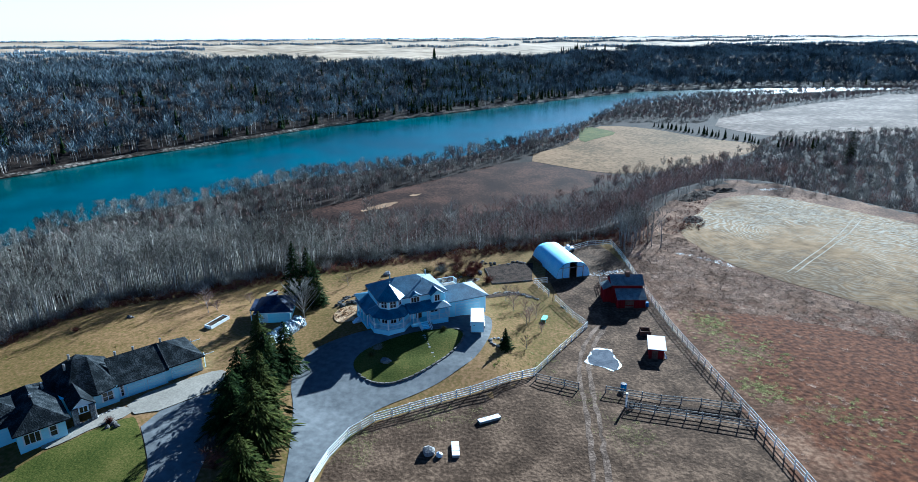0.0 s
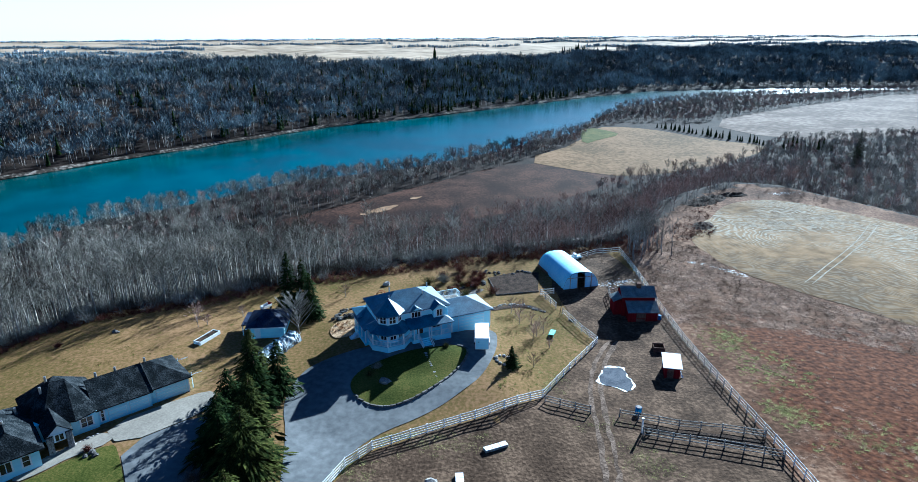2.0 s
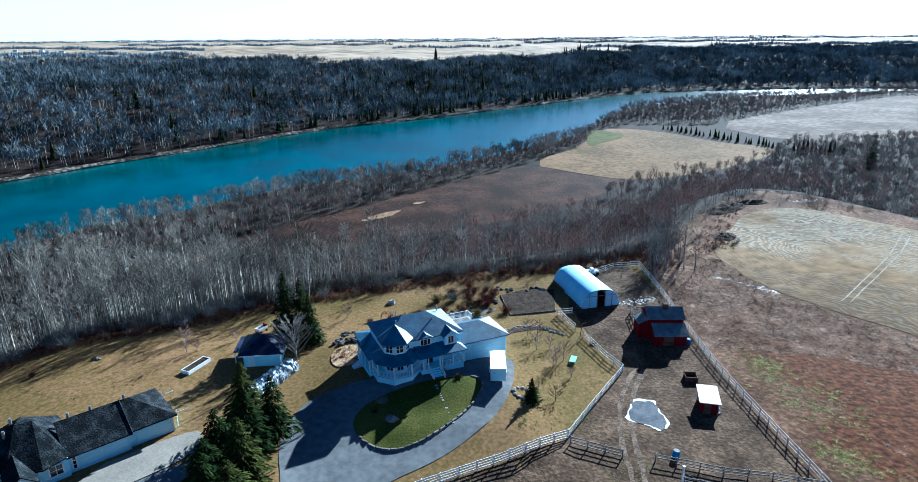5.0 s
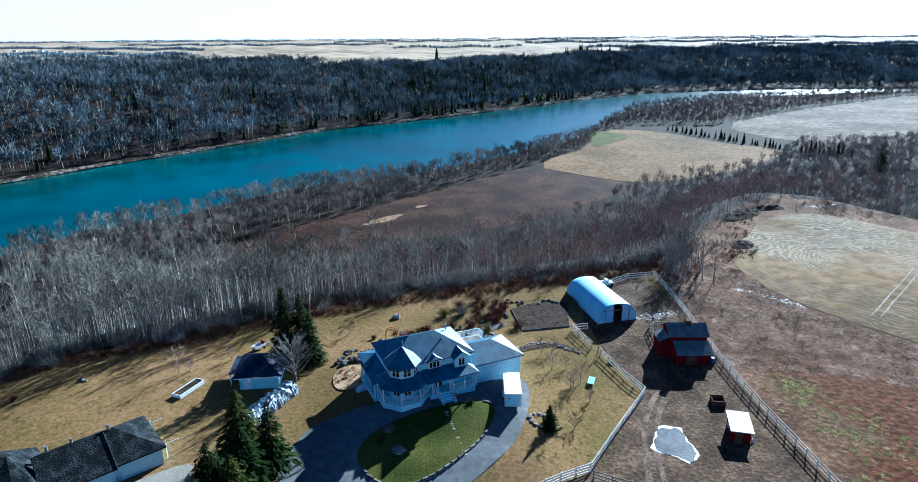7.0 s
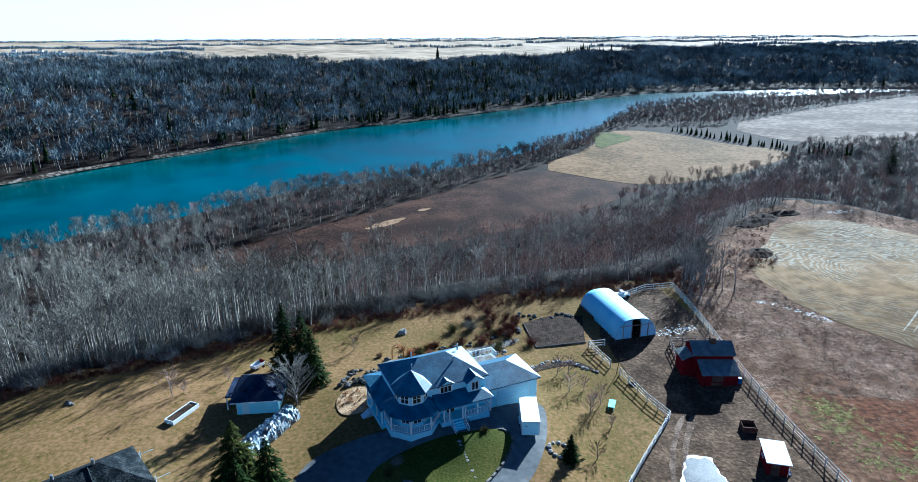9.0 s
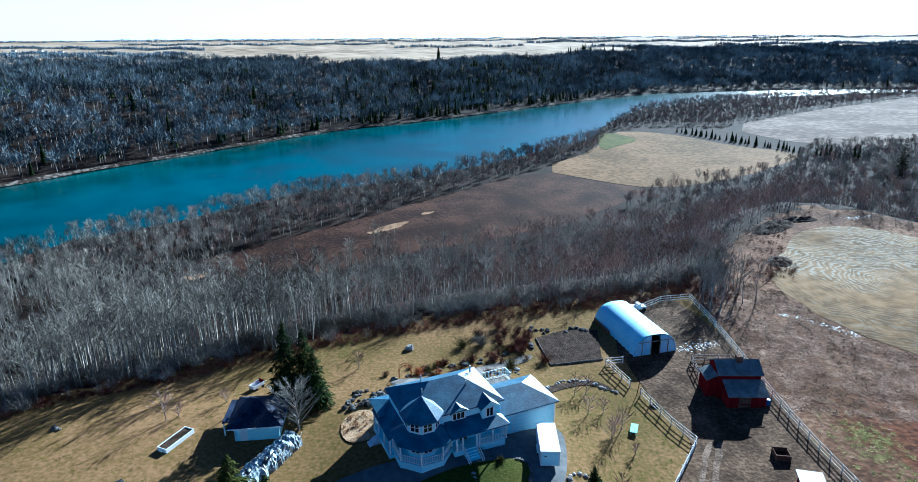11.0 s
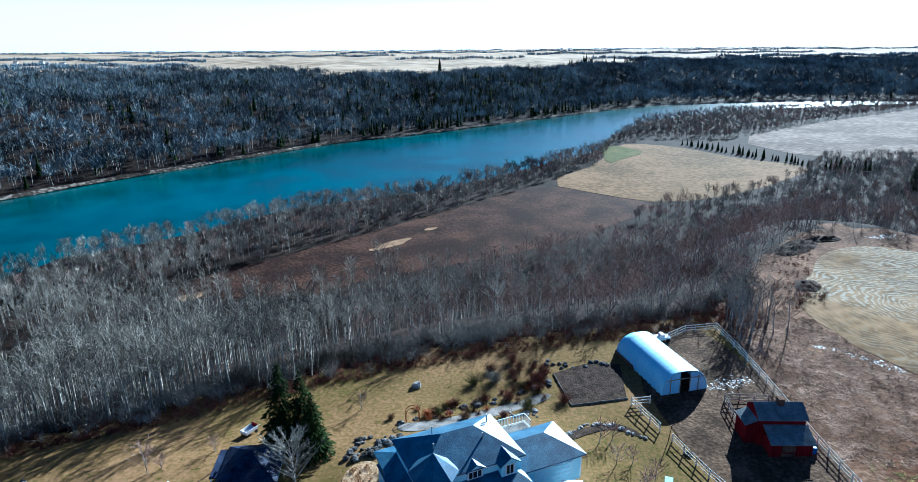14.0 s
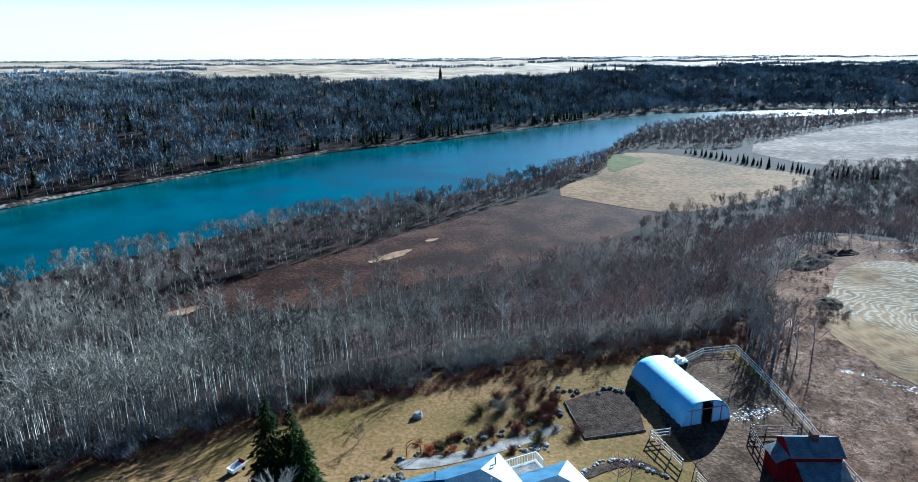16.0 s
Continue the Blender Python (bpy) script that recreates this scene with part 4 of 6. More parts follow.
def build_trailer():
    t = empty("cargo_trailer", pose(8.25, 94.6, gz(8.2, 94), 0, 0, -1.5), "white enclosed cargo trailer parked on the driveway", "trailer")
    box("body", (-1.18, -2.5, 0.38), (1.18, 3.3, 2.42), M["trim"], t, "white body", 0.05)
    box("roof", (-1.22, -2.55, 2.42), (1.22, 3.35, 2.5), M["whiteroof"], t, "", 0.02)
    d = box("rear_door", (-1.02, -2.54, 0.5), (1.02, -2.5, 2.28), M["siding"], t)
    part("latch", box_bm((-0.7, -2.58, 1.75), (-0.45, -2.54, 1.85)), M["black"], d)
    for s in (-1, 1):
        for y in (0.0, 0.85):
            bm = bmesh.new()
            bmesh.ops.create_cone(bm, cap_ends=True, segments=18, radius1=0.34, radius2=0.34, depth=0.2)
            bm.transform(Matrix.Translation((s * 1.22, y, 0.34)) @ Matrix.Rotation(math.pi / 2, 4, 'Y'))
            w = part("wheel", bm, M["black"], t)
            bm = bmesh.new()
            bmesh.ops.create_cone(bm, cap_ends=True, segments=12, radius1=0.18, radius2=0.16, depth=0.22)
            bm.transform(Matrix.Translation((s * 1.23, y, 0.34)) @ Matrix.Rotation(math.pi / 2, 4, 'Y'))
            part("rim", bm, M["steel"], w)
    box("fender", (1.18, -0.45, 0.66), (1.36, 1.3, 0.74), M["trim"], t)
    box("fender", (-1.36, -0.45, 0.66), (-1.18, 1.3, 0.74), M["trim"], t)
    rod("tongue", (0, 3.3, 0.42), (0, 4.4, 0.42), 0.06, M["steel"], t)


build_trailer()


# ---------------- bungalow ----------------
def build_bungalow():
    h = empty("bungalow", pose(-35.8, 81.8, gz(-42, 78), 0, 0, 42.2), "single-storey pale bungalow with charcoal shake roof and three garage doors", "house")
    W = M["siding"]
    box("garage_wall", (-13.0, 0.5, -0.5), (-0.5, 8.5, 2.45), W, h)
    hip_roof("garage_roof", -14.5, 0.0, 0.0, 9.0, 2.5, 0.55, M["darkshingle"], h)
    box("bay_wall", (-13.0, 0.05, -0.5), (-6.0, 0.5, 2.4), W, h)
    slab_from_top("bay_roof", [(-13.2, -0.45, 2.45), (-5.7, -0.45, 2.45), (-5.7, 4.4, 5.09), (-13.2, 4.4, 5.09)], [(0, 1, 2, 3)], 0.15, M["darkshingle"], h)
    rod("ridge_cap", (-5.7, -0.4, 2.5), (-5.7, 4.4, 5.13), 0.09, M["darkshingle"], h)
    for a, b, v in ((-5.2, -0.9, 0.42), (-8.9, -6.4, -0.03), (-11.7, -9.3, -0.03)):
        g = box("garage_door", (a, v, 0), (b, v + 0.08, 2.1), M["trim"], h)
        for i in range(4):
            part("panel", box_bm((a + 0.05, v - 0.03, 0.04 + i * 0.52), (b - 0.05, v + 0.01, 0.5 + i * 0.52), 0.015), W, g)
    window(h, pose(-12.4, 0.03, 1.3), 0.5, 1.7, 1, 3)
    box("corner_board", (-0.62, 0.42, -0.2), (-0.46, 0.5, 2.4), M["trim"], h)
    # middle block
    box("middle_wall", (-20.0, 1.0, -0.5), (-12.9, 10.0, 2.6), W, h)
    box("bay_wall", (-16.2, -0.4, -0.5), (-13.0, 1.2, 2.55), W, h)
    e = [(-20.8, 4.6, 2.6), (-19.2, 0.4, 2.6), (-15.7, -1.3, 2.6), (-12.6, -0.2, 2.6), (-11.4, 4.0, 2.6), (-12.0, 10.6, 2.6), (-20.8, 10.6, 2.6), (-17.0, 5.6, 5.9), (-15.2, 5.2, 5.9), (-16.2, 7.2, 5.9)]
    slab_from_top("middle_roof", e, [(0, 1, 7), (1, 2, 8, 7), (2, 3, 8), (3, 4, 8), (4, 5, 9, 8), (5, 6, 9), (6, 0, 7, 9), (7, 8, 9)], 0.16, M["darkshingle"], h)
    window(h, pose(-14.4, -0.42, 1.45), 1.5, 1.3, 2, 2)
    window(h, pose(-16.24, 0.4, 1.45, 0, 0, -90), 0.9, 1.3, 1, 2)
    # entry with gable and stone piers
    slab_from_top("entry_roof", [(-19.6, -3.0, 2.5), (-18.0, -3.0, 3.9), (-16.4, -3.0, 2.5), (-18.0, 3.2, 3.9), (-19.6, 1.6, 2.5), (-16.4, 1.6, 2.5)],
                  [(0, 1, 3, 4), (1, 2, 5, 3)], 0.14, M["darkshingle"], h)
    poly_part("entry_gable", [(-19.3, -2.8, 2.5), (-16.7, -2.8, 2.5), (-18.0, -2.8, 3.65), (-19.3, -2.6, 2.5), (-16.7, -2.6, 2.5), (-18.0, -2.6, 3.65)],
              [(0, 1, 2), (3, 5, 4), (0, 2, 5, 3), (1, 4, 5, 2), (0, 3, 4, 1)], M["trim"], h)
    for u in (-19.1, -16.9):
        pier = box("stone_pier", (u - 0.35, -2.95, -0.4), (u + 0.35, -2.3, 2.45), M["rock"], h, "grey stone pier")
        r = random.Random(int(-u * 10))
        for i in range(10):
            for j in range(2):
                bm = box_bm((u - 0.37 + 0.37 * j + 0.02, -3.02, -0.2 + 0.26 * i), (u - 0.02 + 0.37 * j, -2.94, 0.03 + 0.26 * i), 0.02)
                part("stone", bm, M["palerock"], pier)
    box("front_door", (-18.5, -0.2, 0.0), (-17.5, 0.0, 2.1), M["brownwood"], h)
    box("entry_wall", (-19.3, 0.0, -0.4), (-16.2, 1.2, 2.6), W, h)
    window(h, pose(-18.0, -2.82, 2.0), 1.1, 0.9, 2, 1)
    # left wing
    box("wing_wall", (-26.0, -4.4, -0.5), (-20.5, 7.5, 2.5), W, h)
    hip_roof("wing_roof", -26.5, -19.9, -4.9, 8.2, 2.55, 0.6, M["darkshingle"], h, "", 'v')
    box("wing_wall", (-33.0, -1.0, -0.5), (-26.0, 6.5, 2.5), W, h)
    hip_roof("wing_roof", -33.4, -23.0, -1.4, 7.0, 2.55, 0.55, M["darkshingle"], h)
    window(h, pose(-24.4, -4.42, 1.35), 1.9, 1.4, 3, 1)
    window(h, pose(-22.0, -4.42, 1.35), 0.9, 1.4, 1, 2)
    for u, v, z in ((-5.0, 4.6, 5.1), (-9.0, 4.8, 5.0), (-11.5, 5.0, 5.0), (-17.2, 6.9, 5.8), (-18.2, 5.2, 5.3), (-21.4, 4.2, 4.0), (-23.2, 1.0, 4.4)):
        rod("roof_vent", (u, v, z - 0.5), (u, v, z + 0.5), 0.17, M["steel"], h)
    # clothes-line frame at the end wall
    for v in (1.0, 7.0):
        rod("bracket", (0.2, v, 0), (0.2, v, 2.6), 0.06, M["trim"], h)
        rod("bracket", (-0.4, v, 2.2), (1.8, v, 2.2), 0.05, M["trim"], h)


build_bungalow()


# ---------------- garage-like shed beside the spruces ----------------
def build_garden_shed():
    h = empty("garden_shed", pose(-30.4, 102.6, gz(-30, 102), 0, 0, 6), "pale garden shed with dark navy hipped roof", "shed")
    box("wall", (-2.6, -3.4, -0.4), (3.2, 3.2, 2.2), M["siding"], h)
    hip_roof("roof", -3.4, 3.8, -4.0, 3.8, 2.25, 0.5, M["navyshingle"], h)
    box("fascia", (-3.3, -4.05, 2.08), (3.7, -3.98, 2.24), M["trim"], h)
    box("side_porch_roof", (-4.4, -2.2, 2.0), (-3.3, 3.4, 2.12), M["navyshingle"], h)
    for v in (-2.0, 3.2):
        box("post", (-4.3, v - 0.07, -0.4), (-4.16, v + 0.07, 2.0), M["trim"], h)
    d = box("door", (-1.9, -3.46, 0), (-0.9, -3.4, 2.0), M["trim"], h)
    part("handle", box_bm((-1.05, -3.5, 1.0), (-1.0, -3.46, 1.12)), M["steel"], d)
    rod("downspout", (-2.55, -3.46, 0), (-2.55, -3.46, 2.1), 0.05, M["trim"], h)


build_garden_shed()


M["palewood"] = mat("pale cut branches", (0.20, 0.19, 0.18), (0.46, 0.45, 0.43), 1.5, random_tint=0.3)
M["plastic"] = mat("crumpled milky plastic sheet", (0.07, 0.065, 0.06), (0.50, 0.60, 0.67), 0.9, rough=0.35, spec=0.4, bump=0.8, fine=5, c3=(0.22, 0.28, 0.33), stretch=(1, 0.4, 1))


def build_plastic_tunnel():
    """A low frame under sagging plastic, with cut branches leaning on it."""
    h = empty("plant_tunnel", pose(-26.9, 94.6, gz(-26.9, 94.6), 0, 0, -24), "low plant tunnel under crumpled milky plastic sheeting", "plant tunnel")
    rows, cols, length = 40, 14, 9.6
    verts, faces = [], []
    for j in range(rows + 1):
        y = -length / 2 + length * j / rows
        rib = 0.07 * abs(math.sin(math.pi * j / 5))
        for i in range(cols + 1):
            a = math.pi * i / cols
            k = 1 - rib * math.sin(a) + 0.16 * noise.noise((math.cos(a) * 2.2, y * 1.1, 3)) + 0.12 * noise.noise((math.cos(a) * 6, y * 3, 5))
            verts.append((1.6 * math.cos(a) * k + 0.12 * noise.noise((y, a, 8)), y, max(0.0, 1.65 * math.sin(a) ** 0.8 * k if 0 < i < cols else 0.0)))
    for j in range(rows):
        for i in range(cols):
            n = j * (cols + 1) + i
            faces.append((n, n + 1, n + cols + 2, n + cols + 1))
    poly_part("sheeting", verts, faces, M["plastic"], h, "crumpled milky plastic sheeting")
    for j in range(9):
        y = -length / 2 + length * j / 8
        for i in range(6):
            a, b = math.pi * i / 6, math.pi * (i + 1) / 6
            rod("hoop", (1.4 * math.cos(a), y, 1.7 * math.sin(a)), (1.4 * math.cos(b), y, 1.7 * math.sin(b)), 0.03, M["palewood"], h, 5)
    r = random.Random(5)
    for i in range(46):
        y, x = r.uniform(-4.4, 4.4), r.choice((-1.2, 1.3)) + r.gauss(0, 0.3)
        ln, a = r.uniform(1.0, 2.4), r.gauss(1.4, 0.5)
        z = max(0.05, r.uniform(0.0, 0.9))
        rod("branch", (x, y, z), (x * 0.6 + 0.4 * math.cos(a), y + ln * math.sin(a), z + r.uniform(0.2, 1.0)), r.uniform(0.02, 0.045), M["palewood"], h, 4)


build_plastic_tunnel()


def build_lawn_wagon():
    t = empty("lawn_wagon", pose(-34.2, 113.2, gz(-34.2, 113.2), 0, 0, 62), "small white lawn wagon with a red front panel", "wagon")
    box("tray", (-1.1, -0.6, 0.45), (1.0, 0.6, 0.55), M["whiteroof"], t, "", 0.02)
    for lo, hi in (((-1.1, -0.6, 0.55), (1.0, -0.54, 0.95)), ((-1.1, 0.54, 0.55), (1.0, 0.6, 0.95)), ((-1.1, -0.54, 0.55), (-1.04, 0.54, 0.95))):
        box("side", lo, hi, M["whiteroof"], t)
    box("front_panel", (0.94, -0.54, 0.55), (1.0, 0.54, 1.2), M["redwood"], t, "red front panel")
    for x in (-0.7, 0.6):
        for y in (-0.62, 0.62):
            bm = bmesh.new()
            bmesh.ops.create_cone(bm, cap_ends=True, segments=16, radius1=0.24, radius2=0.24, depth=0.12)
            bm.transform(Matrix.Translation((x, y, 0.24)) @ Matrix.Rotation(math.pi / 2, 4, 'X'))
            part("wheel", bm, M["black"], t)
    rod("draw_bar", (1.0, 0, 0.5), (2.0, 0, 0.3), 0.03, M["steel"], t)


build_lawn_wagon()


# ---------------- fabric barn, red barn, sheds ----------------
def build_hoop_barn():
    h = empty("fabric_barn", pose(30.9, 124.6, -0.85, 0, 0, 15), "white fabric hoop barn with part-open end wall", "barn")
    R, L, T = 4.1, 14.6, 4.35
    n = 26
    arc = []
    for i in range(n + 1):
        a = math.pi * i / n
        c, s = math.cos(a), max(0.0, math.sin(a))
        arc.append((-R * math.copysign(abs(c) ** 0.75, c), T * s ** 0.85))
    rows = 11
    V, Fc = [], []
    for j in range(rows * 2 + 1):
        y = L * j / (rows * 2)
        k = 1.0 if j % 2 == 0 else 0.94
        V += [(x * k, y, z * k) for x, z in arc]
    m = n + 1
    for j in range(rows * 2):
        Fc += [(j * m + i, j * m + i + 1, (j + 1) * m + i + 1, (j + 1) * m + i) for i in range(n)]
    bm = bmesh.new()
    vs = [bm.verts.new(v) for v in V]
    for f in Fc:
        bm.faces.new([vs[i] for i in f]).smooth = True
    bmesh.ops.recalc_face_normals(bm, faces=bm.faces)
    bmesh.ops.solidify(bm, geom=bm.faces[:], thickness=0.05)
    part("cover", bm, M["tarp"], h, "white ribbed fabric cover")

    def end(name, xs, y, mtl, label=""):
        pts = []
        for k in range(9):
            x = xs[0] + (xs[1] - xs[0]) * k / 8
            z = float(np.interp(x, [p[0] for p in arc], [p[1] for p in arc])) * 0.955
            pts.append((x * 0.97, z))
        n2 = len(pts)
        verts = [(x, y, 0) for x, _ in pts] + [(x, y, z) for x, z in pts] + [(x, y + 0.08, 0) for x, _ in pts] + [(x, y + 0.08, z) for x, z in pts]
        fs = []
        for i in range(n2 - 1):
            fs += [(i, i + 1, n2 + i + 1, n2 + i), (2 * n2 + i + 1, 2 * n2 + i, 3 * n2 + i, 3 * n2 + i + 1), (n2 + i, n2 + i + 1, 3 * n2 + i + 1, 3 * n2 + i), (i + 1, i, 2 * n2 + i, 2 * n2 + i + 1)]
        fs += [(0, n2, 3 * n2, 2 * n2), (n2 - 1, 3 * n2 - 1, 4 * n2 - 1, 2 * n2 - 1)]
        return poly_part(name, verts, fs, mtl, h, label)
    end("end_wall", (-4.05, -2.6), 0.1, M["tarp"])
    end("end_wall", (-2.5, -0.9), 0.1, M["tarp"])
    end("end_wall", (0.95, 2.4), 0.1, M["tarp"])
    end("end_wall", (2.5, 4.05), 0.1, M["tarp"])
    rod("header", (-3.4, 0.02, 3.1), (3.4, 0.02, 3.1), 0.07, M["greywood"], h)
    for x in (-2.55, -0.85, 0.9, 2.45):
        rod("door_post", (x, 0.05, 0), (x, 0.05, 3.4), 0.08, M["greywood"], h)
    end("back_wall", (-4.05, 4.05), L - 0.2, M["brownwood"], "dark board back wall")
    box("skirt_board", (-4.2, 8.6, 0), (-4.1, L + 0.1, 1.4), M["brownwood"], h)


build_hoop_barn()


def build_red_barn():
    h = empty("red_barn", pose(40.1, 109.5, -1.45, 0, 0, -1), "dark red wooden barn with grey roof and lean-to", "barn")
    R = M["redwood"]
    box("leanto_wall", (-2.7, 0, -0.3), (2.9, 2.5, 2.45), R, h)
    slab_from_top("leanto_roof", [(-2.95, -0.35, 2.45), (3.15, -0.35, 2.45), (3.15, 2.5, 3.75), (-2.95, 2.5, 3.75)], [(0, 1, 2, 3)], 0.12, M["barnroof"], h)
    box("wall", (-3.5, 2.5, -0.3), (2.85, 6.6, 4.75), R, h)
    poly_part("gable_wall", [(-3.5, 2.5, 4.75), (-3.5, 6.6, 4.75), (-3.5, 4.55, 5.95), (2.85, 2.5, 4.75), (2.85, 6.6, 4.75), (2.85, 4.55, 5.95)],
              [(0, 1, 2), (3, 5, 4), (0, 2, 5, 3), (1, 4, 5, 2), (0, 3, 4, 1)], R, h)
    slab_from_top("roof", [(-3.75, 2.15, 4.62), (3.1, 2.15, 4.62), (3.1, 4.55, 6.1), (-3.75, 4.55, 6.1), (3.1, 6.95, 4.62), (-3.75, 6.95, 4.62)],
                  [(0, 1, 2, 3), (3, 2, 4, 5)], 0.12, M["barnroof"], h)
    box("annex_wall", (-5.0, 3.0, -0.3), (-3.5, 6.2, 3.5), R, h)
    slab_from_top("annex_roof", [(-5.2, 2.8, 3.4), (-3.5, 2.8, 4.2), (-3.5, 6.4, 4.2), (-5.2, 6.4, 3.4)], [(0, 1, 2, 3)], 0.1, M["barnroof"], h)
    box("cupola", (-0.5, 3.95, 5.4), (0.35, 4.9, 6.75), M["brownwood"], h, "dark square roof cupola", 0.03)
    d = box("barn_door", (-1.2, -0.06, 0), (0.6, 0.0, 2.1), M["brownwood"], h)
    part("brace", box_bm((-1.15, -0.1, 0.95), (0.55, -0.06, 1.1)), R, d)
    for i in range(16):
        x = -3.4 + i * 0.41
        part("batten", box_bm((x - 0.03, 2.46, 3.8), (x + 0.03, 2.5, 4.7)), R, h)


build_red_barn()


def cylinder_thing(name, x, y, r, hgt, material, label, category, z=None, lid=None):
    ob = empty(name, pose(x, y, gz(x, y) - 0.02 if z is None else z), label, category)
    bm = bmesh.new()
    bmesh.ops.create_cone(bm, cap_ends=True, segments=20, radius1=r, radius2=r, depth=hgt)
    bmesh.ops.translate(bm, verts=bm.verts, vec=(0, 0, hgt / 2))
    bmesh.ops.bevel(bm, geom=[e for e in bm.edges if abs(e.verts[0].co.z - e.verts[1].co.z) < 1e-4], offset=0.03, segments=2, affect='EDGES')
    part("drum", bm, material, ob)
    bm = bmesh.new()
    bmesh.ops.create_cone(bm, cap_ends=True, segments=20, radius1=r * 0.9, radius2=r * 0.86, depth=0.04)
    bmesh.ops.translate(bm, verts=bm.verts, vec=(0, 0, hgt + 0.02))
    part("lid", bm, lid or material, ob)
    return ob


cylinder_thing("barrel", 43.6, 110.1, 0.33, 0.95, M["blue"], "blue plastic barrel beside the red barn", "barrel")
cylinder_thing("barrel", 30.5, 77.6, 0.45, 1.05, M["blue"], "blue water drum with pale lid in the paddock", "barrel", lid=M["palerock"])


def build_horse_shelter():
    h = empty("horse_shelter", pose(39.2, 89.7, gz(39.2, 89.7), 0, 0, -13), "small dark red shelter with white sheet roof", "shed")
    box("wall", (-1.2, -1.9, -0.2), (1.2, 2.0, 2.05), M["redwood"], h)
    slab_from_top("roof", [(-1.5, -2.2, 2.1), (1.5, -2.2, 2.1), (1.5, 2.3, 2.5), (-1.5, 2.3, 2.5)], [(0, 1, 2, 3)], 0.1, M["whiteroof"], h)
    box("door", (-0.8, -1.96, 0), (0.2, -1.9, 1.7), M["brownwood"], h)
    for i in range(3):
        rod("leaning_board", (1.5 + 0.2 * i, -1.5, 0), (1.3, -1.4 + 0.25 * i, 1.3 - 0.1 * i), 0.07, M["trim"], h, 5)
    for y in (0.4, 1.0):
        box("bracket", (-1.34, y - 0.1, 0.9), (-1.2, y + 0.1, 1.3), M["trim"], h)


build_horse_shelter()


def build_feeder():
    h = empty("hay_feeder", pose(39.8, 98.2, gz(39.8, 98.2), 0, 0, -8), "dark square wooden hay feeder on bare dirt", "feeder")
    for lo, hi in (((-0.95, -0.95, 0), (0.95, -0.87, 0.85)), ((-0.95, 0.87, 0), (0.95, 0.95, 0.85)), ((-0.95, -0.87, 0), (-0.87, 0.87, 0.85)), ((0.87, -0.87, 0), (0.95, 0.87, 0.85))):
        box("side_board", lo, hi, M["brownwood"], h)
    box("top_rail", (-1.0, -1.0, 0.85), (1.0, -0.85, 0.93), M["brownwood"], h)
    box("top_rail", (-1.0, 0.85, 0.85), (1.0, 1.0, 0.93), M["brownwood"], h)
    box("hay", (-0.86, -0.86, 0), (0.86, 0.86, 0.3), M["soil"], h)


build_feeder()

# ---------------- paved ground ----------------
sheet("driveway", sunk([(-15.8, 40), (-16.4, 56), (-19.0, 71), (-21.5, 78), (-21.5, 85), (-19.5, 90), (-12, 92.5), (-4, 94.5), (2.0, 97), (7.0, 100.3), (11.2, 101.5), (11.0, 95.5), (9.8, 90), (8.0, 84.4), (4.6, 79.2), (-0.5, 75.2),
                   (-7.4, 71.8), (-10.9, 66.8), (-12.9, 60.7), (-13.4, 54), (-13, 40)]), M["asphalt"], 1.5, 0.07, "grey asphalt driveway loop", "driveway", 2)
ISLAND = sunk([(-11.2, 78.8), (-12.4, 82.3), (-11.0, 86.5), (-6, 90.0), (-1.7, 92.0), (4.0, 93.5), (6.0, 92.0), (5.4, 88.5), (3.2, 83.6), (0.2, 80.0), (-3.4, 77.4), (-7.0, 76.4)])
sheet("front_lawn", ISLAND,
      M["lawn"], 1.2, 0.13, "green lawn island within the driveway", "lawn", 2)
sheet("asphalt_apron", [(-40.2, 68.2), (-31.8, 76.2), (-28.5, 73), (-27.5, 60), (-27, 45), (-33, 45), (-33.6, 56.9), (-35.6, 61)], M["asphalt"], 1.5, 0.06, "dark asphalt drive of the bungalow", "driveway", 1)
sheet("concrete_apron", [(-44.6, 72.6), (-35.6, 80.9), (-32.6, 82.0), (-31.8, 78.6), (-32.2, 76.0), (-40.3, 68.3)], M["concrete"], 1.5, 0.11, "pale concrete apron at the garage doors", "pavement", 1)
sheet("entry_walk", [(-43.2, 71.5), (-41.6, 69.4), (-45.4, 66.3), (-47.6, 63.4), (-49.8, 61.6), (-51.0, 63.6), (-48.4, 66.4), (-45.5, 70.6)], M["concrete"], 1.2, 0.1, "curved concrete walk to the bungalow door", "pavement", 1)
sheet("bungalow_lawn", [(-52.5, 56), (-49.6, 61.3), (-47.4, 63.2), (-45.2, 66.1), (-41.6, 69.0), (-40.3, 68.0), (-35.9, 61.2), (-33.9, 57), (-33.4, 48), (-56, 42)], M["lawn"], 1.5, 0.05, "green front lawn of the bungalow", "lawn", 1)


